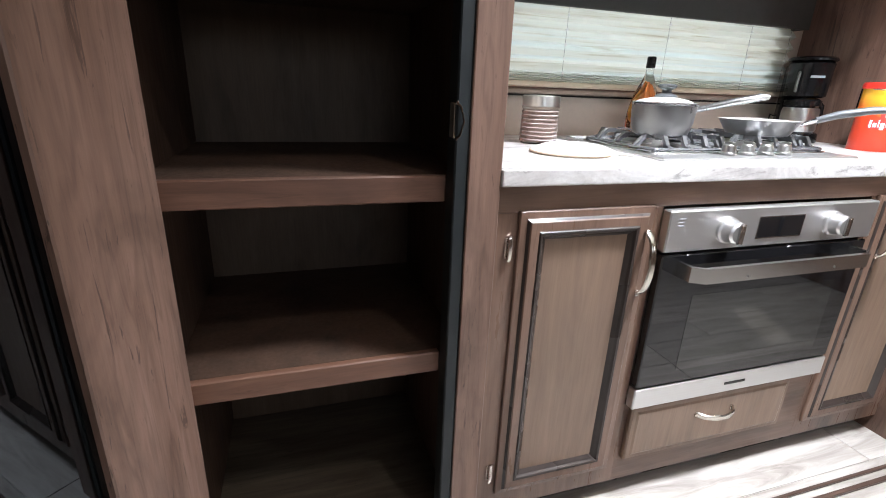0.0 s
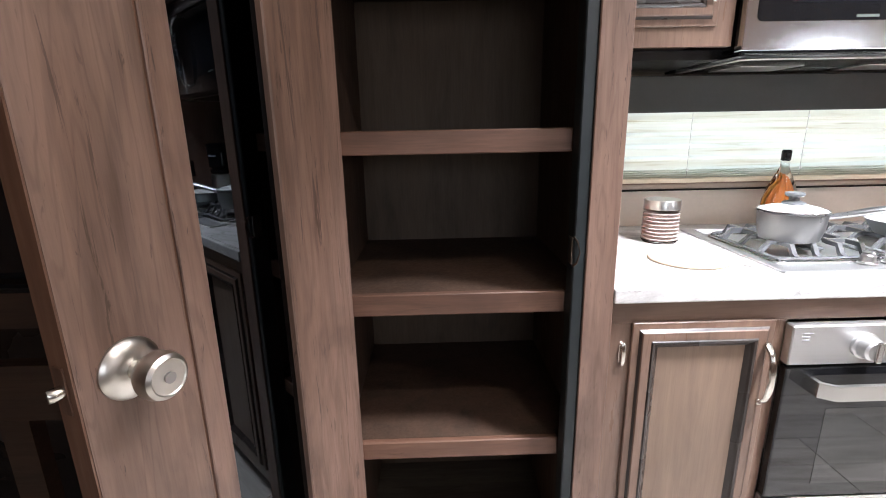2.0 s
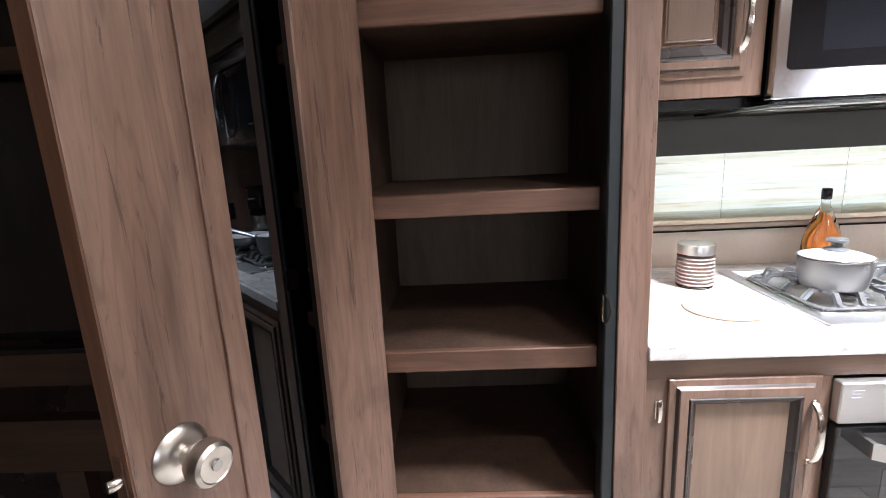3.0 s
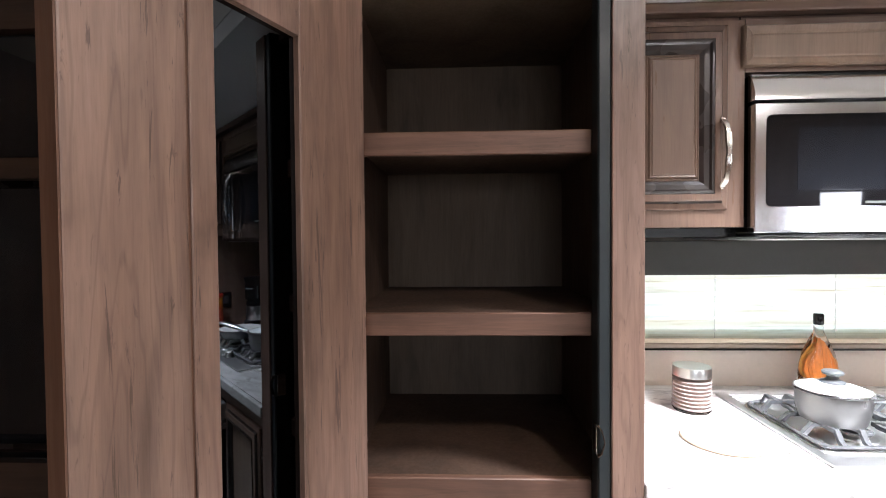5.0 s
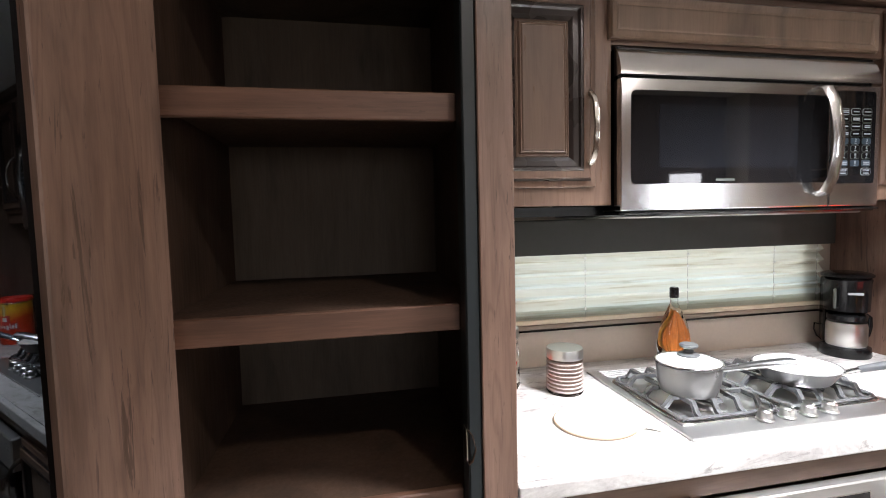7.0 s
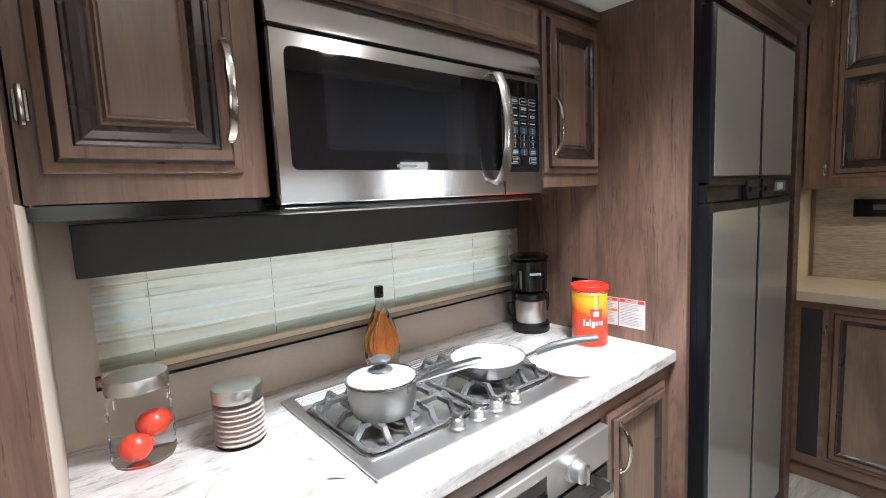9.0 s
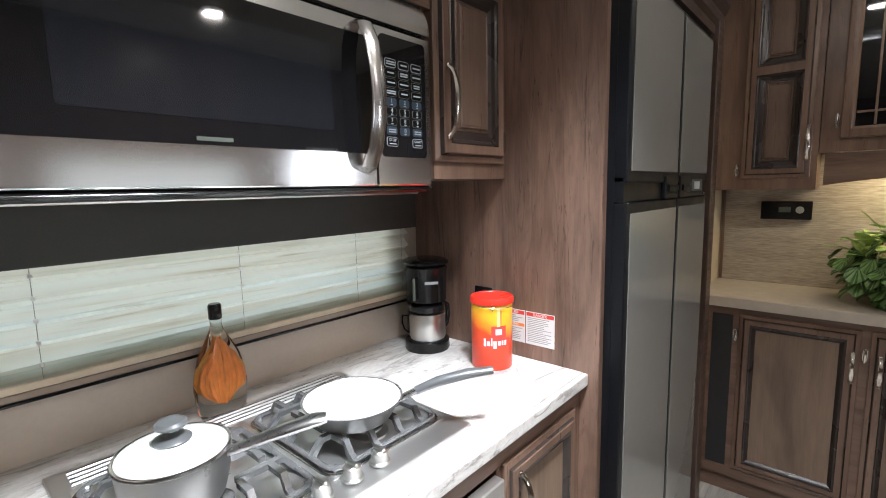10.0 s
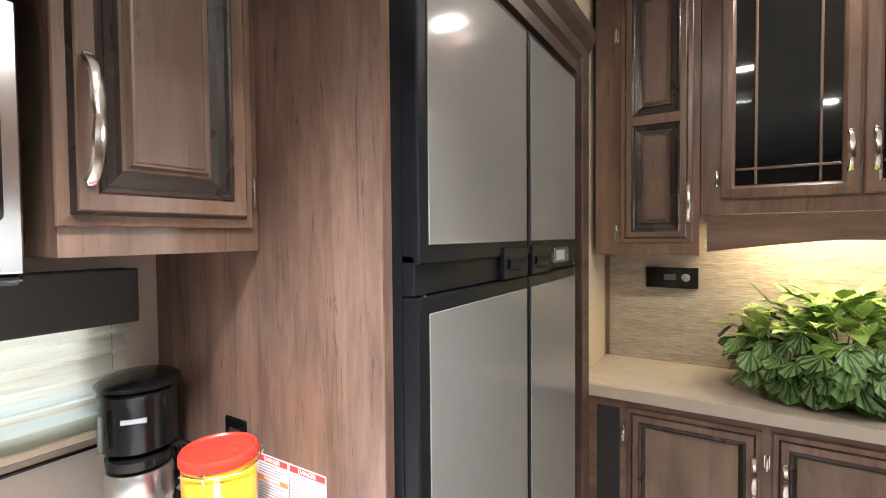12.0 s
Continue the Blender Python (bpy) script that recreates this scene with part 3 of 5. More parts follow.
for ztop, zf in ((1.616, 1.567), (1.237, 1.189), (0.887, 0.837), (0.511, 0.464)):
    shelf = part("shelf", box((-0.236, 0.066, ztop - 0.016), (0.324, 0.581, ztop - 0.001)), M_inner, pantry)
    part("shelf_edge", box((-0.236, 0.048, zf), (0.27, 0.066, ztop), 0.0025), M_shelf, shelf, "solid wood front edge")

# the open door with its smoked glass
ang = -113.0
pdoor = thing("pantry_door", "open brown wood-grain pantry door with a tall smoked glass insert", "door", -0.188, 0.80, 0, ang)
D0, D1, DT = 0.03, 1.96, 0.034
G0, G1, GZ0, GZ1 = 0.179, 0.337, 0.12, 1.722
part("stile", box((0.0, -DT, D0), (G0, 0, D1), 0.0025), M_board, pdoor)
part("stile", box((G1, -DT, D0), (0.374, 0, D1), 0.0015), M_board, pdoor)
part("groove", box((0.374, 0.002 - DT, D0), (0.378, -0.004, D1)), M_door_edge, pdoor, "dark routed groove")
part("lock_stile", box((0.378, -DT, D0), (0.514, 0, D1), 0.003, 2), M_board, pdoor)
part("edge_band", box((0.514, 0.001 - DT, D0), (0.516, -0.001, D1)), M_door_edge, pdoor, "dark reddish-brown door edge")
part("top_rail", box((G0, 0.0005 - DT, GZ1), (G1, -0.0005, D1)), M_board, pdoor)
part("bottom_rail", box((G0, 0.0005 - DT, D0), (G1, -0.0005, GZ0)), M_board, pdoor)
part("glass", box((G0 + 0.0005, -0.018, GZ0 + 0.0005), (G1 - 0.0005, -0.012, GZ1 - 0.0005)), M_mirror, pdoor, "smoked mirror glass")
kx, kz = 0.458, 0.984
knob = part("knob", revolve(bmesh.new(), [(0.011, 0.004), (0.012, 0.022), (0.014, 0.028), (0.022, 0.033), (0.0268, 0.042), (0.0275, 0.052), (0.0255, 0.060), (0.021, 0.0635), (0.0195, 0.062), (0.001, 0.062)], 40, (kx, 0, kz), "y"), M_knob, pdoor, "round satin nickel knob", True)
for v in knob.data.vertices:
    v.co.y *= -1
knob.data.flip_normals()
rose = part("rosette", revolve(bmesh.new(), [(0.036, 0.0), (0.036, 0.003), (0.032, 0.008), (0.022, 0.0115), (0.012, 0.0125)], 40, (kx, 0, kz), "y"), M_knob, pdoor, "", True)
for v in rose.data.vertices:
    v.co.y *= -1
rose.data.flip_normals()
part("lock_button", revolve(bmesh.new(), [(0.0065, 0.0), (0.006, 0.0035), (0.001, 0.004)], 20, (kx, 0.0615, kz), "y"), M_steel_dark, knob, "", True).data.transform(Matrix.Translation((0, 0.004, 0)))
back_knob = part("back_knob", revolve(bmesh.new(), [(0.034, 0.0), (0.032, 0.008), (0.012, 0.012), (0.012, 0.028), (0.022, 0.036), (0.027, 0.05), (0.02, 0.06)], 32, (kx, -DT, kz), "y"), M_knob, pdoor, "", True)
bm = box((0.516, -0.026, kz - 0.028), (0.518, -0.009, kz + 0.028), 0.0008)
part("latch_plate", bm, M_door_edge, pdoor)
part("latch_bolt", sweep(bmesh.new(), [(0.518, -0.0175, kz), (0.526, -0.0175, kz), (0.531, -0.0185, kz)], [(0.0075, 0.0075), (0.0075, 0.0075), (0.004, 0.0075)], 14), M_nickel, pdoor, "", True)
for hz in (0.25, 1.0, 1.75):
    part("hinge", sweep(bmesh.new(), [(-0.004, -DT - 0.004, hz - 0.035), (-0.004, -DT - 0.004, hz + 0.035)], (0.005, 0.005), 10, (0, 1, 0)), M_nickel, pdoor, "", True)

# ---- base cabinets and worktop ----
FY = 0.83
base_cab = thing("base_cabinet", "brown stained wood kitchen base cabinet under a marbled worktop", "cabinet", 0.36, FY, 0)
part("stile", box((0.0, 0, 0.06), (0.397, 0.02, 0.8165)), M_stain, base_cab)
part("stile", box((1.053, 0, 0.06), (1.44, 0.02, 0.8165)), M_stain, base_cab)
part("top_rail", box((0.0, 0, 0.817), (1.44, 0.02, 0.8715)), M_stain_x, base_cab)
part("lower_rail", box((0.3975, 0, 0.06), (1.0525, 0.02, 0.303)), M_stain_x, base_cab)
part("plinth", box((0.0, 0.05, 0.0), (1.44, 0.07, 0.058)), M_stain_x, base_cab)
part("side_panel", box((0.0, 0.022, 0.06), (0.018, 0.598, 0.861)), M_stain, base_cab)
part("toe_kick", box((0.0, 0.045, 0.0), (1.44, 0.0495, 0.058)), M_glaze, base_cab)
d = raised_door(base_cab, 0.052, 0.0, 0.115, 0.318, 0.706, 0.018, True)
pull(d, 0.350, -0.018, 0.695, 0.14)
hinge(base_cab, 0.036, 0.0, 0.745)
hinge(base_cab, 0.036, 0.0, 0.18)
d = raised_door(base_cab, 1.07, 0.0, 0.115, 0.325, 0.706, 0.018, True)
pull(d, 1.115, -0.018, 0.72, 0.13)
dr = new("drawer_front")
dr.empty_display_size = 0.05
dr.parent = base_cab
part("front", nest(bmesh.new(), 0.54, 0.162, [(0, -0.001), (0, -0.012), (0.004, -0.016), (0.014, -0.0165), (0.02, -0.019)], 0.412, 0.137), M_taupe, dr, "pale brown slab drawer front")
pull(dr, 0.68, -0.019, 0.245, 0.12, True)

worktop = thing("worktop", "white and grey marbled laminate kitchen worktop", "worktop", 0.3605, 0.806, 0)
part("slab", box((0, 0.016, 0.872), (1.438, 0.6225, 0.905)), M_counter, worktop)
part("front_edge", box((0, 0, 0.872), (1.438, 0.0158, 0.905), 0.005, 3), M_counter, worktop)

# ---- oven ----
oven = thing("oven", "built-in stainless oven with dark glass door and two knobs", "oven", 0.757, FY, 0.304)
oven.scale = (1.0, 1.0, 0.97)
W = 0.65
part("control_panel", box((0, -0.026, 0.425), (W, 0.0, 0.523), 0.003), M_steel_soft, oven)
part("display", box((0.256, -0.0275, 0.447), (0.394, -0.0258, 0.497), 0.0008), M_black_glass, oven)
for z in (0.487, 0.495, 0.503):
    part("marking", box((0.022, -0.0268, z), (0.04 if z < 0.5 else 0.045, -0.0257, z + 0.0025)), M_ink, oven)
for x in (0.163, 0.494):
    k = revolve(bmesh.new(), [(0.031, 0.026), (0.031, 0.033), (0.027, 0.036), (0.025, 0.056), (0.02, 0.06), (0.001, 0.06)], 36, (x, 0, 0.472), "y")
    ob = part("knob", k, M_steel_soft, oven, "", True)
    part("grip", box((x - 0.006, -0.068, 0.448), (x + 0.006, -0.0595, 0.496), 0.003, 2), M_steel, ob)
odoor = part("door_glass", box((0.002, -0.024, 0.062), (W - 0.002, 0.0, 0.418), 0.003), M_black_glass, oven, "glossy black glass door")
bm = bmesh.new()
for a, b in (((0.2535, 0.4445), (0.3965, 0.4468)), ((0.2535, 0.4972), (0.3965, 0.4995)), ((0.2535, 0.447), (0.2558, 0.497)), ((0.3942, 0.447), (0.3965, 0.497))):
    put(bm, (a[0], -0.0275, a[1]), (b[0], -0.0255, b[1]))
part("display_frame", bm, M_steel, oven)
part("inner_window", box((0.11, -0.0246, 0.10), (W - 0.07, -0.0238, 0.31)), plain("tinted_window", (0.01, 0.011, 0.011), 0.04, 0, 0.1, 6, 0.0, spec=0.8), odoor)
part("bottom_trim", box((0.0, -0.026, 0.0), (W, 0.0, 0.058), 0.003), M_steel_soft, oven)
part("badge", box((0.285, -0.0275, 0.026), (0.355, -0.0258, 0.034), 0.0005), M_black, oven)
bm = sweep(bmesh.new(), [(0.05, -0.024, 0.385), (0.05, -0.062, 0.385), (0.075, -0.078, 0.385), (W - 0.075, -0.078, 0.385), (W - 0.05, -0.062, 0.385), (W - 0.05, -0.024, 0.385)], (0.005, 0.018), 8, (0, 0, 1), True)
oh = part("handle", bm, M_steel, oven, "wide faceted steel bar handle")
for x in (0.19, 0.46):
    part("screw", revolve(bmesh.new(), [(0.003, 0.0), (0.003, 0.001), (0.001, 0.0015)], 10, (x, -0.083, 0.378), "y"), M_steel_dark, oh)

# ---- cooktop with pans ----
CT = (0.776, 0.876, 1.393, 1.334)
M_well = brushed("burner_well_steel", (0.75, 0.75, 0.75), 0.4)
cooktop = thing("cooktop", "stainless steel four-burner gas cooktop set into the worktop", "cooktop", 0.776, 0.876, 0.905)
CW, CD = CT[2] - CT[0], CT[3] - CT[1]
part("plate", box((0, 0, 0.0005), (CW, CD, 0.007), 0.003, 2), M_steel_soft, cooktop)
for i in range(4):
    part("vent_slot", box((0.03, CD - 0.020 - i * 0.015, 0.0072), (CW - 0.03, CD - 0.014 - i * 0.015, 0.0078)), M_black, cooktop)
    part("louvre", box((0.028, CD - 0.0275 - i * 0.015, 0.0072), (CW - 0.028, CD - 0.021 - i * 0.015, 0.0105), 0.0014), M_steel_soft, cooktop)
part("well", box((0.301, 0.065, 0.0072), (0.316, CD - 0.09, 0.0085), 0.001), M_well, cooktop)
for x0 in (0.022, 0.317):
    part("well", box((x0, 0.058, 0.0072), (x0 + 0.278, CD - 0.088, 0.0092), 0.001), M_well, cooktop, "satin steel burner well")
burners = [(0.155, 0.135), (0.155, 0.285), (0.455, 0.135), (0.455, 0.285)]
for x, y in burners:
    b = part("burner", revolve(bmesh.new(), [(0.04, 0.0092), (0.04, 0.014), (0.028, 0.019), (0.026, 0.024)], 28, (x, y, 0)), M_alu, cooktop, "", True)
    part("burner_cap", revolve(bmesh.new(), [(0.03, 0.0242), (0.031, 0.028), (0.024, 0.031), (0.001, 0.031)], 28, (x, y, 0)), M_iron, b, "", True)
for gx in (0.03, 0.325):
    w = 0.262
    z = 0.042
    y0, y1 = 0.068, 0.358
    loop_ = []
    for cx, cy, a0 in ((gx + w - 0.03, y1 - 0.03, 0), (gx + 0.03, y1 - 0.03, 90), (gx + 0.03, y0 + 0.03, 180), (gx + w - 0.03, y0 + 0.03, 270)):
        for k in range(5):
            a = radians(a0 + 90 * k / 4)
            loop_.append((cx + 0.03 * math.cos(a), cy + 0.03 * math.sin(a), 0.0))
    loop_.append(loop_[0])
    part("well_rim", sweep(bmesh.new(), [(p[0] + (p[0] - gx - w / 2) * 0.06, p[1] + (p[1] - 0.213) * 0.05, 0.0092) for p in loop_], (0.0035, 0.0018), 8), M_steel, cooktop, "", True)
    bm = sweep(bmesh.new(), [(p[0], p[1], 0.0165) for p in loop_], (0.0055, 0.004), 8)
    for cx, cy in ((gx + 0.01, y0 + 0.01), (gx + w - 0.01, y0 + 0.01), (gx + w - 0.01, y1 - 0.01), (gx + 0.01, y1 - 0.01)):
        put(bm, (cx - 0.006, cy - 0.006, 0.0092), (cx + 0.006, cy + 0.006, 0.019), 0.002)
    for k, dx in enumerate((0.045, 0.1, 0.162, 0.217)):
        reach = 0.05 if k in (0, 3) else 0.036
        for ya, s in ((y0, 1), (y1, -1)):
            sweep(bm, [(gx + dx, ya, 0.0165), (gx + dx, ya + s * 0.012, 0.022), (gx + dx, ya + s * 0.024, z), (gx + dx, ya + s * (0.02 + reach), z)], (0.0055, 0.0052), 6, (0, 0, 1), True)
        for s in (1, -1):
            sweep(bm, [(gx + dx, 0.213, z - 0.002), (gx + dx, 0.213 + s * 0.02, z), (gx + dx, 0.213 + s * (0.02 + reach * 0.7), z)], (0.0055, 0.0052), 6, (0, 0, 1), True)
    sweep(bm, [(gx, 0.213, 0.0165), (gx + 0.022, 0.213, z - 0.004), (gx + w - 0.022, 0.213, z - 0.004), (gx + w, 0.213, 0.0165)], (0.0055, 0.0052), 6, (0, 0, 1), True)
    for cy in (0.135, 0.285):
        for s in (1, -1):
            ex = gx + w / 2 + s * w / 2
            sweep(bm, [(ex, cy, 0.0165), (ex - s * 0.022, cy, z), (gx + w / 2 + s * 0.03, cy, z)], (0.0055, 0.0052), 6, (0, 0, 1), True)
    part("grate", bm, M_iron, cooktop, "cast iron pan grate")
for i, x in enumerate((0.222, 0.282, 0.342, 0.402)):
    k = part("knob", revolve(bmesh.new(), [(0.019, 0.0092), (0.019, 0.013), (0.016, 0.015), (0.0145, 0.03), (0.011, 0.033), (0.001, 0.033)], 26, (x, 0.04, 0)), M_alu if i else M_steel_dark, cooktop, "", True)
    part("grip", box((x - 0.004, 0.026, 0.0325), (x + 0.004, 0.054, 0.039), 0.002), M_alu, k)

M_handle_grey = brushed("grey_metal_handle", (0.5, 0.505, 0.51), 0.28)
saucepan = thing("saucepan", "grey saucepan with glass lid, on the cooktop", "saucepan", 0.893, 1.036, 0.947)
saucepan.scale = (0.91, 0.91, 0.82)
part("body", revolve(bmesh.new(), [(0.06, 0.0), (0.071, 0.004), (0.08, 0.04), (0.083, 0.088), (0.086, 0.091), (0.082, 0.092), (0.0785, 0.086), (0.075, 0.042), (0.066, 0.009), (0.001, 0.007)], 48), M_pan_body, saucepan, "", True)
part("lining", revolve(bmesh.new(), [(0.078, 0.0865), (0.0745, 0.042), (0.0655, 0.01), (0.001, 0.009)], 48), M_pan_white, saucepan, "white ceramic lining", True)
lid = part("lid", revolve(bmesh.new(), [(0.08, 0.0935), (0.08, 0.0955), (0.06, 0.104), (0.03, 0.111), (0.001, 0.113), (0.001, 0.111), (0.03, 0.1085), (0.06, 0.1015)], 48), M_glare_glass, saucepan, "domed glass lid, whitened to stand for glare", True)
lid.visible_shadow = False
part("lid_rim", revolve(bmesh.new(), [(0.0838, 0.0925), (0.0852, 0.0945), (0.0848, 0.0965), (0.083, 0.097), (0.0812, 0.096), (0.0812, 0.0935)], 48), M_steel, lid, "", True)
part("lid_knob", revolve(bmesh.new(), [(0.028, 0.112), (0.029, 0.115), (0.026, 0.118), (0.013, 0.123), (0.012, 0.132), (0.023, 0.138), (0.0245, 0.144), (0.02, 0.148), (0.001, 0.149)], 30), M_pan_handle, lid, "grey lid knob", True)
hd = Vector((0.79, -0.61, 0)).normalized()
part("handle", sweep(bmesh.new(), [hd * 0.078 + Vector((0, 0, 0.078)), hd * 0.112 + Vector((0, 0, 0.088)), hd * 0.16 + Vector((0, 0, 0.104)), hd * 0.222 + Vector((0, 0, 0.121)), hd * 0.24 + Vector((0, 0, 0.123))],
     [(0.011, 0.008), (0.012, 0.009), (0.017, 0.011), (0.019, 0.011), (0.014, 0.008)], 14), M_handle_grey, saucepan, "long metal handle", True)

frypan = thing("frying_pan", "white-lined frying pan with grey handle, on the cooktop", "frying pan", 1.212, 1.032, 0.949)
frypan.scale = (0.89, 0.89, 0.95)
part("body", revolve(bmesh.new(), [(0.07, 0.0), (0.083, 0.003), (0.108, 0.04), (0.111, 0.043), (0.107, 0.0435), (0.104, 0.04), (0.08, 0.007), (0.001, 0.006)], 56), M_pan_body, frypan, "", True)
part("lining", revolve(bmesh.new(), [(0.1055, 0.0425), (0.1035, 0.0405), (0.0795, 0.0085), (0.001, 0.0075)], 56), M_pan_white, frypan, "white ceramic lining", True)
hd = Vector((0.72, -0.69, 0)).normalized()
part("bracket", sweep(bmesh.new(), [hd * 0.1 + Vector((0, 0, 0.032)), hd * 0.145 + Vector((0, 0, 0.05))], [(0.014, 0.005), (0.011, 0.007)], 10), M_steel, frypan, "", True)
part("handle", sweep(bmesh.new(), [hd * 0.14 + Vector((0, 0, 0.048)), hd * 0.19 + Vector((0, 0, 0.066)), hd * 0.26 + Vector((0, 0, 0.08)), hd * 0.315 + Vector((0, 0, 0.084))],
     [(0.011, 0.009), (0.0135, 0.0105), (0.015, 0.0105), (0.011, 0.008)], 12), M_pan_handle, frypan, "dark grey handle", True)

# ---- wall cabinets and microwave ----
UY = 1.065
upper = thing("wall_cabinet", "brown stained wall cabinet with raised panel door and nickel handle", "cabinet", 0.36, UY, 1.416)
part("carcass", box((0.0, 0.02, 0.025), (0.335, 0.362, 0.53)), M_stain, upper)
part("face_frame", box((0.0, 0.0, 0.0), (0.338, 0.0195, 0.505)), M_stain, upper)
d = raised_door(upper, 0.024, 0, 0.043, 0.27, 0.448, 0.022, rail=0.037)
pull(d, 0.273, -0.022, 0.178, 0.158)
hinge(upper, 0.011, 0, 0.135)
mid = thing("wall_cabinet", "shallow brown flap cabinet above the microwave", "cabinet", 0.70, UY, 1.798)
part("carcass", box((0.0, 0.02, 0.0), (0.80, 0.362, 0.15)), M_stain_x, mid)
part("face_frame", box((0.0, 0.0, -0.004), (0.80, 0.0195, 0.125)), M_stain_x, mid)
part("panel", nest(bmesh.new(), 0.78, 0.1, [(0, -0.0005), (0, -0.012), (0.004, -0.018), (0.016, -0.015), (0.022, -0.012), (0.026, -0.013)], -0.012, 0.006), M_taupe, mid, "long slab flap door")
uc2 = thing("wall_cabinet", "narrow brown wall cabinet with raised panel door and nickel handle", "cabinet", 1.503, UY, 1.416)
part("carcass", box((0.0, 0.02, 0.0), (0.294, 0.362, 0.53)), M_stain, uc2)
part("face_frame", box((0.0, 0.0, 0.0), (0.294, 0.0195, 0.505)), M_stain, uc2)
d = raised_door(uc2, -0.004, 0.0, 0.04, 0.282, 0.455, 0.022, rail=0.043)
pull(d, 0.030, -0.022, 0.178, 0.158)
hinge(uc2, 0.284, 0, 0.1)
crown = tagged(part("cornice", box((0.361, UY - 0.012, 1.937), (1.797, UY + 0.02, 1.9635), 0.005, 2), M_stain_x), "thin brown cornice along the wall cabinet tops", "cornice", kind="structure")
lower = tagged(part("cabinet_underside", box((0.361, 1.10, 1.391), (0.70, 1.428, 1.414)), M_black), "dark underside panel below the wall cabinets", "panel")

mw = thing("microwave", "stainless over-range microwave with black glass door and curved handle", "microwave", 0.706, 1.035, 1.401)
mw.scale = (0.988, 1.0, 1.0)
MW = 0.765
part("case", box((0.004, 0.02, 0.004), (MW - 0.004, 0.39, 0.385)), M_black, mw)
bm = bmesh.new()
prof = [(0.0, 0.318), (0.0, 0.33), (0.004, 0.35), (0.012, 0.368), (0.022, 0.382), (0.03, 0.388)]
cols = []
for x in (0.0, MW):
    cols.append([bm.verts.new((x, y, z)) for y, z in prof] + [bm.verts.new((x, 0.03, 0.318))])
for i in range(len(cols[0])):
    j = (i + 1) % len(cols[0])
    bm.faces.new((cols[0][i], cols[1][i], cols[1][j], cols[0][j]))
bm.faces.new(cols[0])
bm.faces.new(cols[1][::-1])
part("vent_hood", bm, M_steel, mw, "curved steel top panel", True)
part("door", box((0.0, 0.0, 0.0), (0.603, 0.03, 0.31), 0.002), M_steel_door, mw)
part("side_trim", box((0.6055, 0.0, 0.0), (MW, 0.03, 0.31), 0.002), M_steel_door, mw)


def rounded_plate(x0, x1, z0, z1, y0, y1, r=0.014, seg=6):
    bm = bmesh.new()
    out = []
    for cx, cz, a0 in ((x1 - r, z1 - r, 0), (x0 + r, z1 - r, 90), (x0 + r, z0 + r, 180), (x1 - r, z0 + r, 270)):
        for k in range(seg + 1):
            a = radians(a0 + 90 * k / seg)
            out.append((cx + r * math.cos(a), cz + r * math.sin(a)))
    f = [bm.verts.new((x, y0, z)) for x, z in out]
    b = [bm.verts.new((x, y1, z)) for x, z in out]
    bm.faces.new(f)
    bm.faces.new(b[::-1])
    for i in range(len(out)):
        bm.faces.new((f[i], f[(i + 1) % len(out)], b[(i + 1) % len(out)], b[i]))
    return bm


wmat = plain("microwave_window", (0.012, 0.0135, 0.017), 0.05, 0, 0.02, 60, 0.0, spec=0.6)
dg = part("door_glass", rounded_plate(0.027, 0.596, 0.062, 0.282, -0.0015, 0.001), M_black_glass, mw, "black glass door panel")
part("inner_window", rounded_plate(0.10, 0.50, 0.10, 0.25, -0.0022, -0.0014, 0.006), wmat, dg)
part("badge", box((0.259, -0.0022, 0.068), (0.313, -0.0016, 0.074)), M_display, dg, "small pale badge")
kp = part("keypad", rounded_plate(0.618, 0.748, 0.058, 0.296, -0.0015, 0.001, 0.01), M_black_glass, mw, "black keypad panel")


def ringed_key(x, z, w, h, ring, face=None, thin=0.0012):
    ob = part("key", rounded_plate(x - w, x + w, z - h, z + h, -0.0024, -0.0014, 0.005, 3), ring, kp, "dark pill-shaped key with a pale ring")
    part("key_face", rounded_plate(x - w + thin, x + w - thin, z - h + thin, z + h - thin, -0.003, -0.0023, 0.004, 3), face or M_black, ob)
    return ob


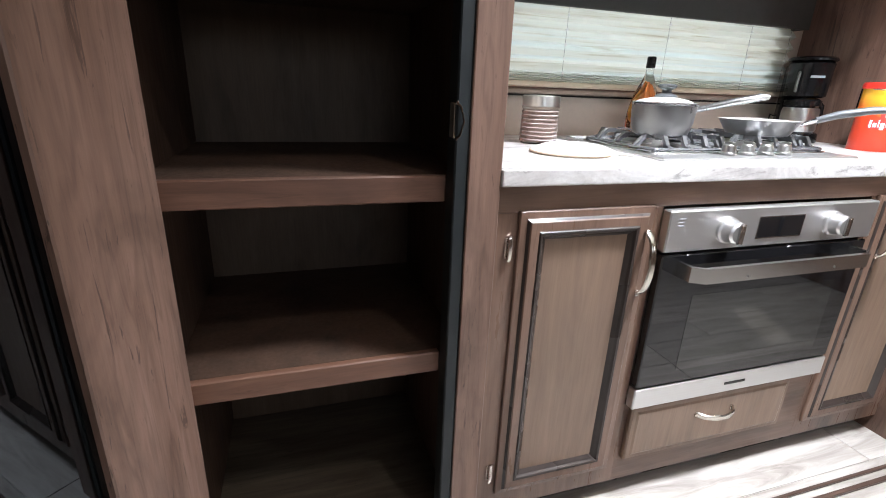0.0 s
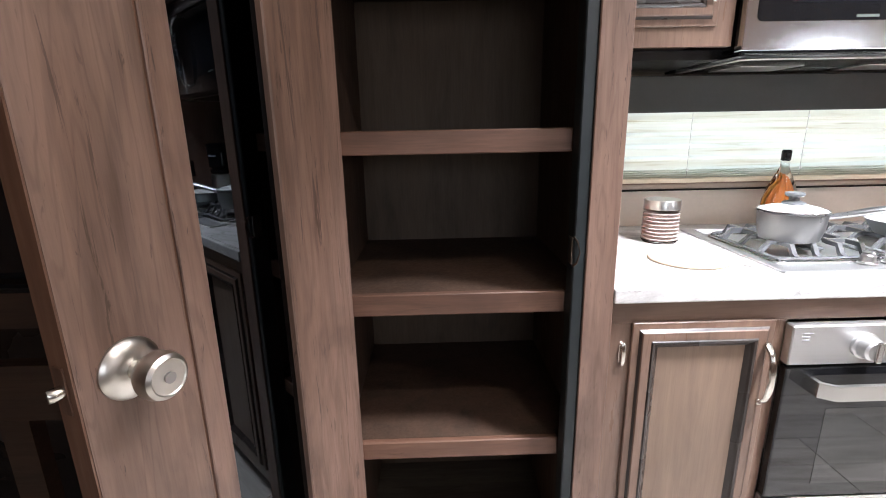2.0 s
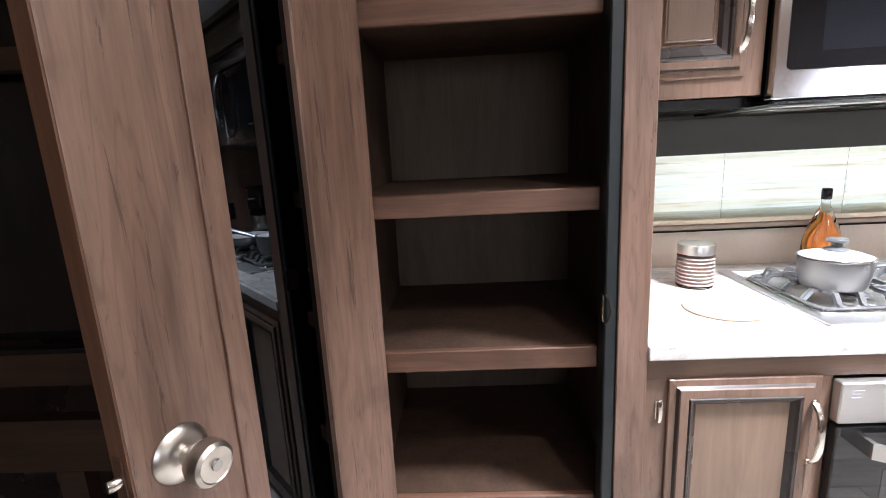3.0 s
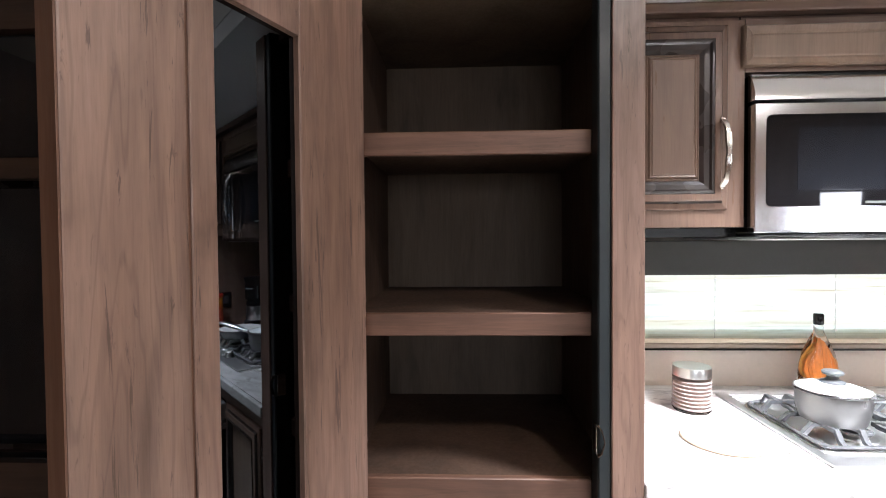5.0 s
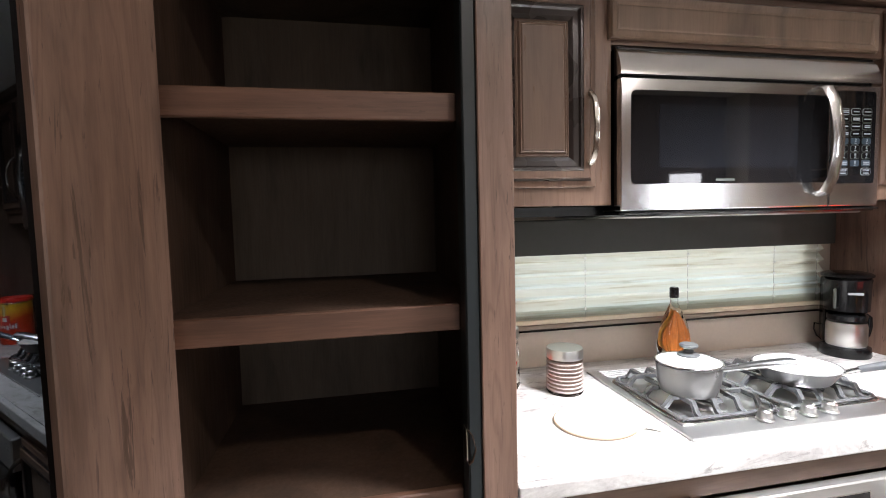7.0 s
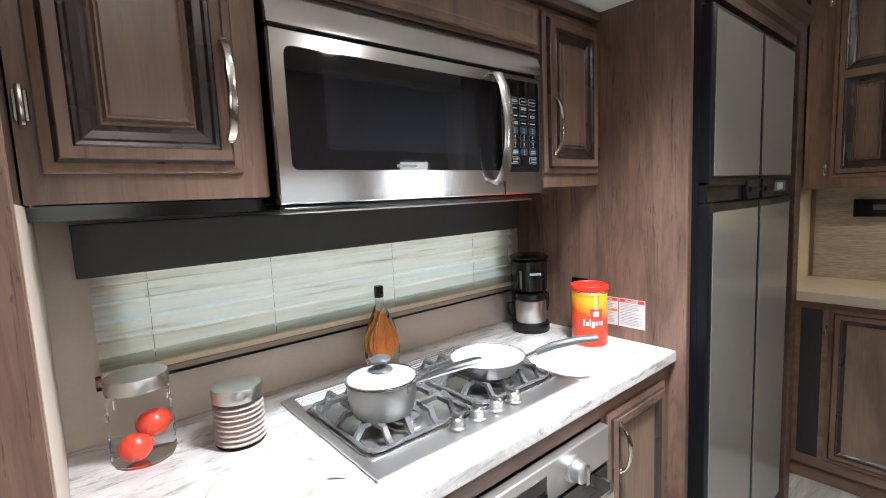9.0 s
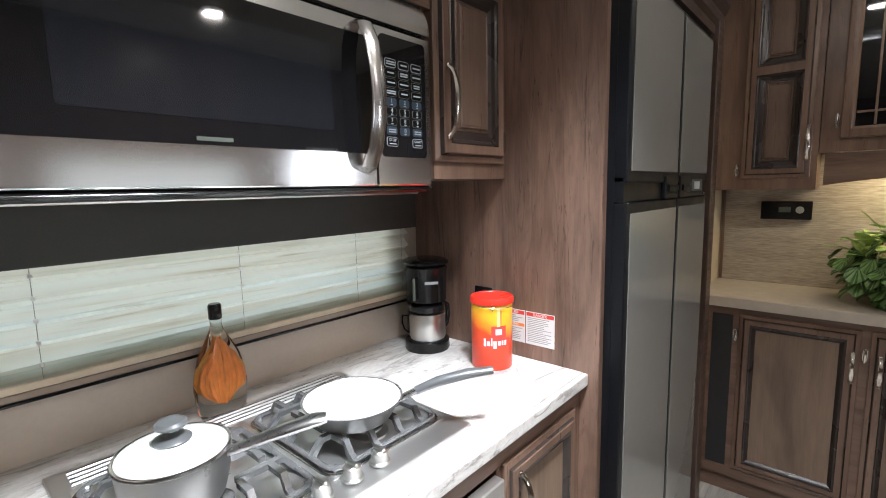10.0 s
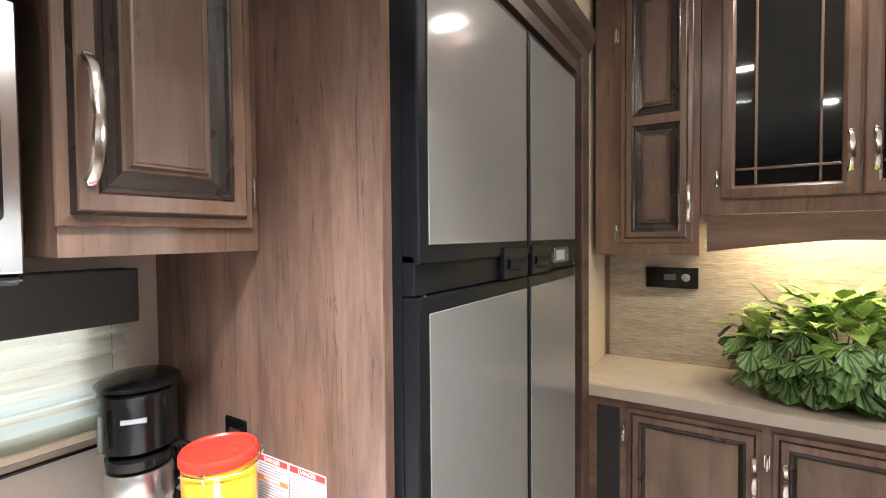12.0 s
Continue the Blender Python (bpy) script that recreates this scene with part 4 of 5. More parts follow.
for r in range(9):
    for c in range(3):
        x, z = 0.645 + c * 0.037, 0.243 - r * 0.0189 - (0.003 if r == 8 else 0)
        if r == 8 and c == 1:
            continue
        if r == 8:
            ob = ringed_key(x, z, 0.0155, 0.0095, M_print)
            text_mesh("STOP" if c == 0 else "START", 0.0085 if c == 0 else 0.0075, pose(x, -0.0033, z + 0.0028, 90), M_print, ob)
            part("symbol", box((x - 0.009, -0.0036, z - 0.0055), (x + 0.009, -0.003, z - 0.003)), M_print, ob)
        elif r < 4:
            ob = ringed_key(x, z, 0.0155, 0.0085, M_print if r == 0 else M_display)
            half = (0.012, 0.009, 0.0105)[(r + c) % 3]
            for dz in ((0.0, 0.0) if (r + 2 * c) % 3 else (0.0022, -0.0022)):
                part("symbol", box((x - half, -0.0036, z + dz - 0.0014), (x + half, -0.003, z + dz + 0.0014)), M_print, ob)
                if dz == 0.0:
                    break
        else:
            blue = r in (4, 7)
            ob = ringed_key(x, z, 0.0145, 0.0085, M_blue_print if blue else M_display, M_blue_print if blue else None)
            n = (r - 4) * 3 + c + 1
            if n <= 9 or n == 11:
                text_mesh(str(n if n <= 9 else 0), 0.0115, pose(x, -0.0033, z + 0.0016, 90), M_print, ob)
                part("symbol", box((x - 0.003, -0.0036, z - 0.0062), (x + 0.003, -0.003, z - 0.0045)), M_print, ob)
            else:
                for dz in (0.002, -0.0026):
                    part("symbol", box((x - 0.0095, -0.0036, z + dz - 0.0013), (x + 0.0095, -0.003, z + dz + 0.0013)), M_print, ob)
bm = sweep(bmesh.new(), [(0.566, -0.001, 0.303), (0.568, -0.02, 0.297), (0.571, -0.036, 0.262), (0.574, -0.044, 0.21), (0.575, -0.046, 0.167), (0.574, -0.044, 0.124), (0.571, -0.036, 0.071), (0.568, -0.02, 0.037), (0.566, -0.001, 0.031)], (0.018, 0.005), 14, (0, -1, 0))
part("handle", bm, M_steel, mw, "curved steel bar handle", True)
part("grease_tray", box((0.0, 0.004, -0.014), (MW, 0.37, -0.001), 0.004), M_black, mw)
for x0 in (0.1, 0.47):
    part("filter", box((x0, 0.17, -0.0165), (x0 + 0.19, 0.3, -0.0142), 0.001), M_alu, mw, "pale metal mesh filter")
part("lamp_lens", box((0.32, 0.22, -0.0165), (0.43, 0.29, -0.0142), 0.001), M_display, mw)
part("tray_rim", sweep(bmesh.new(), [(0.02, 0.33, -0.015), (0.02, 0.03, -0.016), (0.04, 0.02, -0.016), (MW - 0.04, 0.02, -0.016), (MW - 0.02, 0.03, -0.016), (MW - 0.02, 0.33, -0.015)], (0.005, 0.003), 8), M_steel_dark, mw, "", True)
part("lip", sweep(bmesh.new(), [(0.004, -0.004, -0.008), (MW - 0.004, -0.004, -0.008)], (0.003, 0.002), 8), M_black, mw, "", True)

# ---- window dressing ----
structure("wall_side", box((0.3575, 0.832, 0.906), (0.3602, 1.4295, 1.414)), M_wall)
valance = thing("valance", "long dark grey-brown fabric valance box above the blind", "valance", 0.412, 1.352, 1.273)
valance.scale = (0.99, 1.0, 0.95)
part("face", box((0.0, 0.0, 0.0), (1.33, 0.014, 0.113), 0.004, 2), M_valance, valance)
part("end_cap", box((0.001, 0.0145, 0.001), (0.013, 0.076, 0.112), 0.002), M_valance, valance)
part("end_cap", box((1.317, 0.0145, 0.001), (1.329, 0.076, 0.112), 0.002), M_valance, valance)
part("top", box((0.0135, 0.0145, 0.1), (1.3165, 0.076, 0.112), 0.002), M_valance, valance)
blind = thing("pleated_blind", "cream woven pleated blind, lowered over the bright window", "blind", 0.432, 1.395, 1.07)
BW = 1.29
folds = [0.0035 * k for k in range(9)] + [0.028 + 0.194 * (k + (0.35 if k % 2 else 0)) / 10 for k in range(1, 11)]
bm = bmesh.new()
prev = None
for i, z in enumerate(folds):
    y = 0.015 if i % 2 else -0.009
    if i < 9:
        y = 0.012 if i % 2 else -0.0095
    cur = [bm.verts.new((BW * k / 24, y + 0.0012 * math.sin(k * 1.7 + i), z)) for k in range(25)]
    if prev:
        for k in range(24):
            bm.faces.new((prev[k], prev[k + 1], cur[k + 1], cur[k]))
    prev = cur
part("fabric", bm, M_blind, blind)
part("bottom_rail", box((0.0, -0.012, -0.016), (BW, 0.01, 0.0), 0.003), M_cream, blind, "beige bottom rail")
for x in (0.1, 0.37, 0.74, 1.08, 1.26):
    part("cord", sweep(bmesh.new(), [(x, -0.0085, 0.0), (x, -0.0085, 0.222)], (0.0007, 0.0007), 5, (0, 1, 0)), M_cord, blind)
    for i in range(5):
        part("cord_bead", box((x - 0.0034, -0.0135, 0.022 + i * 0.04), (x + 0.0034, -0.0085, 0.03 + i * 0.04), 0.001), M_white, blind)
wf = thing("window_1", "thin dark and tan trim around the kitchen window", "window", 0.432, 1.41, 1.03)
part("sill_trim", box((-0.01, -0.004, 0.002), (1.30, 0.019, 0.0185), 0.003), plain("tan_trim", (0.36, 0.29, 0.23), 0.5), wf, "thin tan trim strip")
part("sill_line", box((-0.01, -0.006, 0.0188), (1.30, 0.019, 0.0225), 0.001), M_shelf, wf, "thin brown trim line")
part("gasket", box((-0.01, -0.006, -0.004), (1.30, 0.019, 0.0015), 0.001), M_black, wf)
bm = bmesh.new()
put(bm, (0.03, 0.035, 0.03), (1.268, 0.06, 0.05))
put(bm, (0.03, 0.035, 0.31), (1.268, 0.06, 0.33))
put(bm, (0.03, 0.035, 0.05), (0.05, 0.06, 0.31))
put(bm, (1.248, 0.035, 0.05), (1.268, 0.06, 0.31))
part("window_frame", bm, M_black, wf)
pane = part("pane", box((0.05, 0.045, 0.05), (1.248, 0.049, 0.31)), M_glass, wf)
pane.visible_shadow = False

# ---- things on the worktop ----
WT = 0.905


def glass_jar(name, label, x, y, r, h, ribs, spiral, fill, fmat):
    jar = thing(name, label, "jar", x, y, WT)
    bm = bmesh.new()
    seg, rings = 48, 40
    prev = None
    for j in range(rings + 1):
        u = j / rings
        rr = r * (1 - 0.05 * u)
        if u > 0.93:
            rr = r * 0.86
        if u < 0.04:
            rr = r * 0.93
        cur = []
        for i in range(seg):
            a = 2 * math.pi * i / seg
            rib = math.cos(2 * math.pi * (u * ribs)) if not spiral else math.cos(24 * a + 9 * u)
            q = rr + (0.0014 * rib if 0.05 < u < 0.92 else 0)
            cur.append(bm.verts.new((q * math.cos(a), q * math.sin(a), 0.001 + (h - 0.02) * u)))
        if prev:
            for i in range(seg):
                bm.faces.new((prev[i], prev[(i + 1) % seg], cur[(i + 1) % seg], cur[i]))
        else:
            bm.faces.new(cur[::-1])
        prev = cur
    bm.faces.new(prev)
    part("glass_body", bm, M_jar, jar, "ribbed clear glass", True).visible_shadow = False
    part("lid", revolve(bmesh.new(), [(r * 0.9, h - 0.028), (r * 0.98, h - 0.027), (r * 0.98, h - 0.003), (r * 0.95, h), (r * 0.8, h + 0.0005), (0.001, h + 0.002)], 44), M_alu, jar, "brushed metal lid", True)
    return jar


j = glass_jar("storage_jar", "spiral-ribbed glass jar with metal lid and red fruit, on worktop", 0.483, 1.292, 0.057, 0.175, 10, True, None, None)
for k, (dx, dy, dz) in enumerate(((-0.014, -0.008, 0.032), (0.018, 0.008, 0.066))):
    part("fruit", revolve(bmesh.new(), [(0.004, -0.027), (0.017, -0.023), (0.026, -0.01), (0.028, 0.002), (0.023, 0.016), (0.012, 0.024), (0.003, 0.022)], 24, (dx, dy, dz)), M_tomato, j, "shiny red fruit", True)
j = glass_jar("storage_jar", "squat ring-ribbed glass jar with metal lid, on worktop", 0.648, 1.216, 0.051, 0.125, 9, False, None, None)
# Opaque pale rings paint the highlights along the jar's glass ribs.
M_rib_glint = plain("rib_glint", (0.5, 0.44, 0.42), 0.08, 0, 0.05, 60, 0.0)
for i in range(8):
    z = 0.012 + i * 0.0105
    part("rib", revolve(bmesh.new(), [(0.0498 - 0.0003 * i, z - 0.0014), (0.0516 - 0.0003 * i, z), (0.0498 - 0.0003 * i, z + 0.0014)], 40), M_rib_glint, j, "pale ring painting the glint on a glass rib", True)
part("contents", revolve(bmesh.new(), [(0.042, 0.006), (0.045, 0.02), (0.044, 0.06), (0.042, 0.088), (0.02, 0.09)], 24), plain("pinkish_filling", (0.36, 0.26, 0.22), 0.7, 0, 0.3, 120), j, "pinkish-brown filling", True)

bottle = thing("oil_bottle", "tear-shaped glass bottle of orange peppers with black cap", "bottle", 1.090, 1.345, WT)
bottle.scale = (0.95, 0.95, 0.92)
prof = [(0.045, 0.0), (0.05, 0.004), (0.055, 0.03), (0.0595, 0.07), (0.0575, 0.105), (0.047, 0.145), (0.03, 0.18), (0.0165, 0.206), (0.0125, 0.218), (0.0125, 0.235)]
bm = revolve(bmesh.new(), prof, 40)
for v in bm.verts:
    square = max(0.0, 1 - v.co.z / 0.11)
    a = math.atan2(v.co.y, v.co.x)
    grow = 1 + square * 0.18 * math.sin(2 * a) ** 2
    v.co.x *= grow
    v.co.y *= (0.55 if v.co.z < 0.17 else 0.55 + 0.45 * min(1, (v.co.z - 0.17) / 0.03)) * grow
part("glass_body", bm, M_glass, bottle, "clear glass", True).visible_shadow = False
part("cap", revolve(bmesh.new(), [(0.0135, 0.236), (0.0145, 0.238), (0.0145, 0.268), (0.012, 0.272), (0.001, 0.272)], 28), M_black, bottle, "black cap", True)
rng = random.Random(5)
for i in range(34):
    a = -1 + 2 * (i + 0.5) / 34 + rng.uniform(-0.05, 0.05)
    front = -1 if i % 2 else 1
    top = rng.uniform(0.168, 0.195) * (1 - 0.2 * a * a)
    yy = front * 0.021 * math.sqrt(max(0.05, 1 - a * a)) * rng.uniform(0.7, 1.0)
    low = 0.024 + 0.02 * abs(a) + rng.uniform(0, 0.01)
    pts = [(a * 0.024, yy * 0.7, low)]
    for u, wide in ((0.18, 0.044), (0.38, 0.051), (0.58, 0.047), (0.78, 0.035)):
        pts.append((a * wide + rng.uniform(-0.002, 0.002), yy * (1 - 0.4 * u), low + (top - low) * u))
    pts.append((a * 0.014, yy * 0.4, top))
    half = [(0.002, 0.002), (0.0062, 0.0045), (0.0068, 0.005), (0.006, 0.0045), (0.0045, 0.0035), (0.0018, 0.0018)]
    part("pepper", sweep(bmesh.new(), pts, half, 8, (0, 1, 0)), M_peach if i % 4 else M_yellow_slice, bottle, "", True)

can = thing("coffee_can", "red and yellow coffee can with red lid, on worktop", "can", 1.70, 1.043, WT)
can.scale = (1.12, 1.12, 1.0)
part("body", revolve(bmesh.new(), [(0.049, 0.0005), (0.05, 0.003), (0.05, 0.178), (0.049, 0.181), (0.001, 0.181)], 48), M_can, can, "printed red and yellow tin", True)
part("lid", revolve(bmesh.new(), [(0.051, 0.178), (0.0535, 0.180), (0.0535, 0.191), (0.051, 0.196), (0.047, 0.196), (0.045, 0.193), (0.001, 0.193)], 48), M_red, can, "red plastic lid", True)
part("bail_wire", sweep(bmesh.new(), [(-0.045, -0.033, 0.187), (-0.047, -0.034, 0.176), (-0.044, -0.033, 0.166)], (0.0012, 0.0012), 6), M_nickel, can)
part("bail_wire", sweep(bmesh.new(), [(0.05, -0.026, 0.187), (0.053, -0.028, 0.176), (0.05, -0.026, 0.166)], (0.0012, 0.0012), 6), M_nickel, can)


def curved_patch(r, a0, a1, z0, z1, n=10):
    bm = bmesh.new()
    prev = None
    for i in range(n + 1):
        a = radians(a0 + (a1 - a0) * i / n)
        cur = [bm.verts.new((r * math.cos(a), r * math.sin(a), z)) for z in (z0, z1)]
        if prev:
            bm.faces.new((prev[0], cur[0], cur[1], prev[1]))
        prev = cur
    return bm


M_swirl = plain("pale_yellow_print", (0.8, 0.7, 0.3), 0.3)
part("emblem", curved_patch(0.0504, -146, -104, 0.092, 0.124), M_label_red, can, "dark red emblem")
part("emblem_cup", curved_patch(0.0507, -135, -117, 0.1, 0.116), M_label, can)
part("printed_swirl", curved_patch(0.0504, -131, -122, 0.122, 0.17), M_swirl, can, "pale poured swirl")
part("printed_swirl", curved_patch(0.0503, -123, -117, 0.128, 0.165), M_yellow_slice, can, "golden poured swirl")
part("name_backing", curved_patch(0.0506, -170, -92, 0.066, 0.09), M_label_red, can, "dark red band behind the lettering")
for i, (wide, low, high) in enumerate(((4.5, 0.0, 0.017), (6.5, 0.001, 0.011), (2.6, 0.001, 0.018), (7.0, -0.005, 0.011), (6.0, 0.001, 0.0105), (4.0, 0.001, 0.011), (5.0, 0.0, 0.0105))):
    a = -167 + 1.35 * (0, 6.5, 15, 19.5, 28.5, 36.5, 42.5)[i]
    part("name_stroke", curved_patch(0.0509, a, a + wide * 1.35, 0.069 + low * 1.25 + i * 0.0003, 0.069 + high * 1.25 + i * 0.0003), M_white, can)

part("bail", sweep(bmesh.new(), [(0.0555 * math.cos(radians(a)), 0.0555 * math.sin(radians(a)), 0.177 - 0.004 * math.sin(radians(-a))) for a in range(-180, 1, 12)], (0.0011, 0.0011), 6), M_steel, can, "thin wire handle", True)
maker = thing("coffee_maker", "black drip coffee maker with steel carafe, on worktop", "coffee maker", 1.690, 1.280, WT, -38)
maker.scale = (1.08, 1.08, 1.02)
part("base", revolve(bmesh.new(), [(0.062, 0.0005), (0.064, 0.006), (0.062, 0.03), (0.055, 0.034), (0.001, 0.034)], 40), M_black, maker, "", True)
part("tower", box((-0.05, 0.03, 0.03), (0.05, 0.082, 0.25), 0.012, 3), M_black, maker)
part("hot_plate", revolve(bmesh.new(), [(0.05, 0.0345), (0.05, 0.036), (0.001, 0.0362)], 30, (0, -0.006, 0)), M_iron, maker)
part("brew_head", revolve(bmesh.new(), [(0.048, 0.145), (0.056, 0.15), (0.058, 0.235), (0.06, 0.25), (0.055, 0.256), (0.001, 0.257)], 40), M_black, maker, "", True)
bm = revolve(bmesh.new(), [(0.06, 0.2575), (0.0635, 0.26), (0.0635, 0.266), (0.056, 0.271), (0.03, 0.274), (0.001, 0.275)], 44)
for v in bm.verts:
    if v.co.y > 0:
        v.co.y *= 1.35
part("lid", bm, M_black, maker, "", True)
part("water_window", box((-0.045, -0.058, 0.16), (-0.038, -0.046, 0.225), 0.002), M_display, maker)
cf = part("carafe", revolve(bmesh.new(), [(0.048, 0.036), (0.051, 0.042), (0.051, 0.1), (0.048, 0.112), (0.001, 0.112)], 40, (0, -0.006, 0)), M_alu, maker, "brushed steel carafe", True)
part("carafe_lid", revolve(bmesh.new(), [(0.049, 0.119), (0.05, 0.135), (0.04, 0.142), (0.001, 0.142)], 40, (0, -0.006, 0)), M_black, cf, "", True)
part("carafe_handle", sweep(bmesh.new(), [(0.04, 0.018, 0.128), (0.056, 0.028, 0.128), (0.066, 0.034, 0.12), (0.068, 0.035, 0.09), (0.062, 0.032, 0.062), (0.053, 0.026, 0.055)], (0.007, 0.005), 10, (0, 1, 0)), M_black, cf, "", True)
part("badge", box((-0.012, -0.0605, 0.206), (0.024, -0.0545, 0.213)), M_print, maker)
part("power_cord", sweep(bmesh.new(), [(-0.045, 0.05, 0.03), (-0.06, 0.054, 0.045), (-0.066, 0.06, 0.065), (-0.063, 0.068, 0.085), (-0.05, 0.078, 0.08)], (0.0022, 0.0022), 8), M_black, maker, "", True)

mitt = thing("pot_holder", "flat quilted cream pot holder lying on the worktop", "pot holder", 0.628, 1.015, WT)
bm = bmesh.new()
prev = None
for i in range(15):
    u = i / 14
    cur = []
    for k in range(40):
        a = 2 * math.pi * k / 40
        r = u * (0.095 if math.cos(a + 0.5) < 0.75 else 0.1 + 0.012 * math.cos(4 * (a + 0.5)))
        x, y = r * math.cos(a) * 1.0, r * math.sin(a) * 0.95
        z = 0.006 + 0.02 * (1 - u ** 3) + 0.0012 * math.sin(x * 160) * math.sin(y * 160) * (1 - u)
        cur.append(bm.verts.new((x, y, z)))
    if prev:
        for k in range(40):
            bm.faces.new((prev[k], prev[(k + 1) % 40], cur[(k + 1) % 40], cur[k]))
    prev = cur
low = [bm.verts.new((v.co.x * 0.98, v.co.y * 0.98, 0.0005)) for v in prev]
for k in range(40):
    bm.faces.new((prev[k], prev[(k + 1) % 40], low[(k + 1) % 40], low[k]))
bm.faces.new(low)
bmesh.ops.remove_doubles(bm, verts=bm.verts, dist=0.0001)
M_cloth = plain("cream_quilt", (0.8, 0.76, 0.68), 0.85, 0, 0.08, 200, 0.4)
part("pad", bm, M_cloth, mitt, "", True)
piping = [(0.0955 * math.cos(2 * math.pi * k / 36), 0.0905 * math.sin(2 * math.pi * k / 36), 0.0035) for k in range(37)]
part("piping", sweep(bmesh.new(), piping, (0.003, 0.003), 6), plain("tan_piping", (0.42, 0.32, 0.22), 0.8), mitt, "brown edge piping", True)
part("hanging_loop", sweep(bmesh.new(), [(0.078, -0.05, 0.004), (0.1, -0.07, 0.006), (0.115, -0.082, 0.004), (0.112, -0.074, 0.003), (0.095, -0.06, 0.004)], (0.002, 0.002), 6), M_cloth, mitt, "", True)

# warning labels and outlet on the tall side panel
side = thing("tall_side_panel", "tall rustic brown wood-grain panel beside the fridge", "panel", 1.80, 0.778, 0)
part("board", box((0, 0.0025, 0.0), (0.02, 0.65, 2.30)), M_board, side)
part("edge_band", box((0.0, 0.0, 0.0), (0.02, 0.0023, 2.30)), M_board, side)
for y0, y1, extra in ((0.905, 0.995, False), (0.998, 1.085, True)):
    lb = thing("warning_label", "white warning label with red header" + (" and orange band" if extra else "") + ", on wood panel", "label", 1.7995, y1, 0.948, -90, "warning labels")
    lw = y1 - y0
    part("paper", box((0, -0.0006, 0), (lw, 0.0001, 0.095)), M_label, lb)
    part("header", box((0.002, -0.001, 0.082), (lw - 0.002, -0.0006, 0.093)), M_label_red, lb)
    text_mesh("DANGER", 0.011, pose(lw / 2, -0.0013, 0.0872, 90), M_label, lb)
    if extra:
        part("band", box((0.002, -0.001, 0.047), (lw - 0.002, -0.0006, 0.056)), M_label_orange, lb)
        text_mesh("WARNING", 0.009, pose(lw / 2, -0.0013, 0.0513, 90), M_label, lb)
    rr = random.Random(int(y0 * 1000))
    for i in range(14):
        z = 0.076 - i * 0.0052
        if extra and 0.043 < z < 0.06:
            continue
        part("text_line", box((0.006, -0.0009, z), (lw * rr.uniform(0.6, 0.92), -0.0006, z + 0.0018)), M_ink, lb)
outlet = thing("wall_outlet", "black power outlet on the wood panel", "outlet", 1.7995, 1.155, 1.01, -90)
part("cover", box((-0.02, -0.006, 0.0), (0.045, 0.0, 0.085), 0.003), M_black, outlet)
part("socket", box((-0.004, -0.0075, 0.02), (0.029, -0.0055, 0.065), 0.002), M_matt_black, outlet)

# ---- fridge ----
fridge = thing("fridge", "large black four-door fridge with grey glass-like panels", "fridge", 1.822, 0.73, 0.081)
FW = 0.83
part("body", box((0.002, 0.05, 0.0), (FW, 0.66, 1.86)), M_fridge_black, fridge)
part("surround", box((-0.002, 0.03, 0.0), (0.022, 0.0495, 1.87)), M_fridge_black, fridge)
part("surround", box((FW - 0.01, 0.03, 0.0), (FW + 0.012, 0.0495, 1.87)), M_fridge_black, fridge)
doors = ((0.0, 0.428, 1.345, 1.805), (0.432, 0.80, 1.345, 1.805), (0.0, 0.428, 0.02, 1.24), (0.432, 0.80, 0.02, 1.24))
for i, (x0, x1, z0, z1) in enumerate(doors):
    dd = part("door", box((x0, 0.0, z0 - 0.03 if z0 > 1 else z0), (x1, 0.045, z1 + (0.012 if z0 > 1 else 0.026)), 0.004, 2), M_fridge_black, fridge)
    part("door_panel", box((x0 + (0.026 if x0 == 0 else 0.012), -0.0025, z0), (x1 - (0.012 if x0 == 0 else 0.012), 0.0005, z1), 0.001), M_fridge, dd, "glossy grey inset panel")
part("divider", box((0.0, 0.008, 1.268), (0.80, 0.045, 1.33), 0.002), M_fridge_black, fridge)
for x in (0.352, 0.502):
    hnd = part("handle", box((x - 0.062, -0.006, 1.268), (x + 0.062, 0.0075, 1.335), 0.004, 2), M_fridge_black, fridge, "recessed black latch handle")
    part("finger_lip", sweep(bmesh.new(), [(x - 0.045, -0.008, 1.30), (x, -0.014, 1.294), (x + 0.045, -0.008, 1.30)], (0.005, 0.01), 8), M_fridge_black, hnd, "", True)
part("control_panel", box((0.60, -0.004, 1.285), (0.72, 0.0075, 1.325), 0.002), M_display, fridge, "small grey control panel")
part("control_label", box((0.612, -0.005, 1.292), (0.68, -0.0038, 1.318)), M_print, fridge)
for x, z in ((0.022, 1.337), (0.022, 1.262), (0.79, 1.272)):
    part("hinge_pin", revolve(bmesh.new(), [(0.004, 0.0), (0.004, 0.006), (0.002, 0.007)], 12, (x, 0.006, z)), M_nickel, fridge, "", True)
part("side_gasket", box((0.004, 0.0455, 0.0), (0.012, 0.0495, 1.86)), M_seal, fridge)
part("foot", box((0.02, 0.1, -0.081), (FW - 0.02, 0.6, -0.001)), M_fridge_black, fridge)
M_dark = wood("dark_stained_trim", (0.05, 0.03, 0.022), (0.075, 0.046, 0.034), (0.1, 0.062, 0.046), "x", 0.35, 0.2)
trim_r = tagged(part("fridge_trim", box((2.668, 0.722, 0.0), (2.743, 0.80, 2.0), 0.003), M_dark), "brown stained trim board along the fridge", "trim", kind="structure")
bm = bmesh.new()
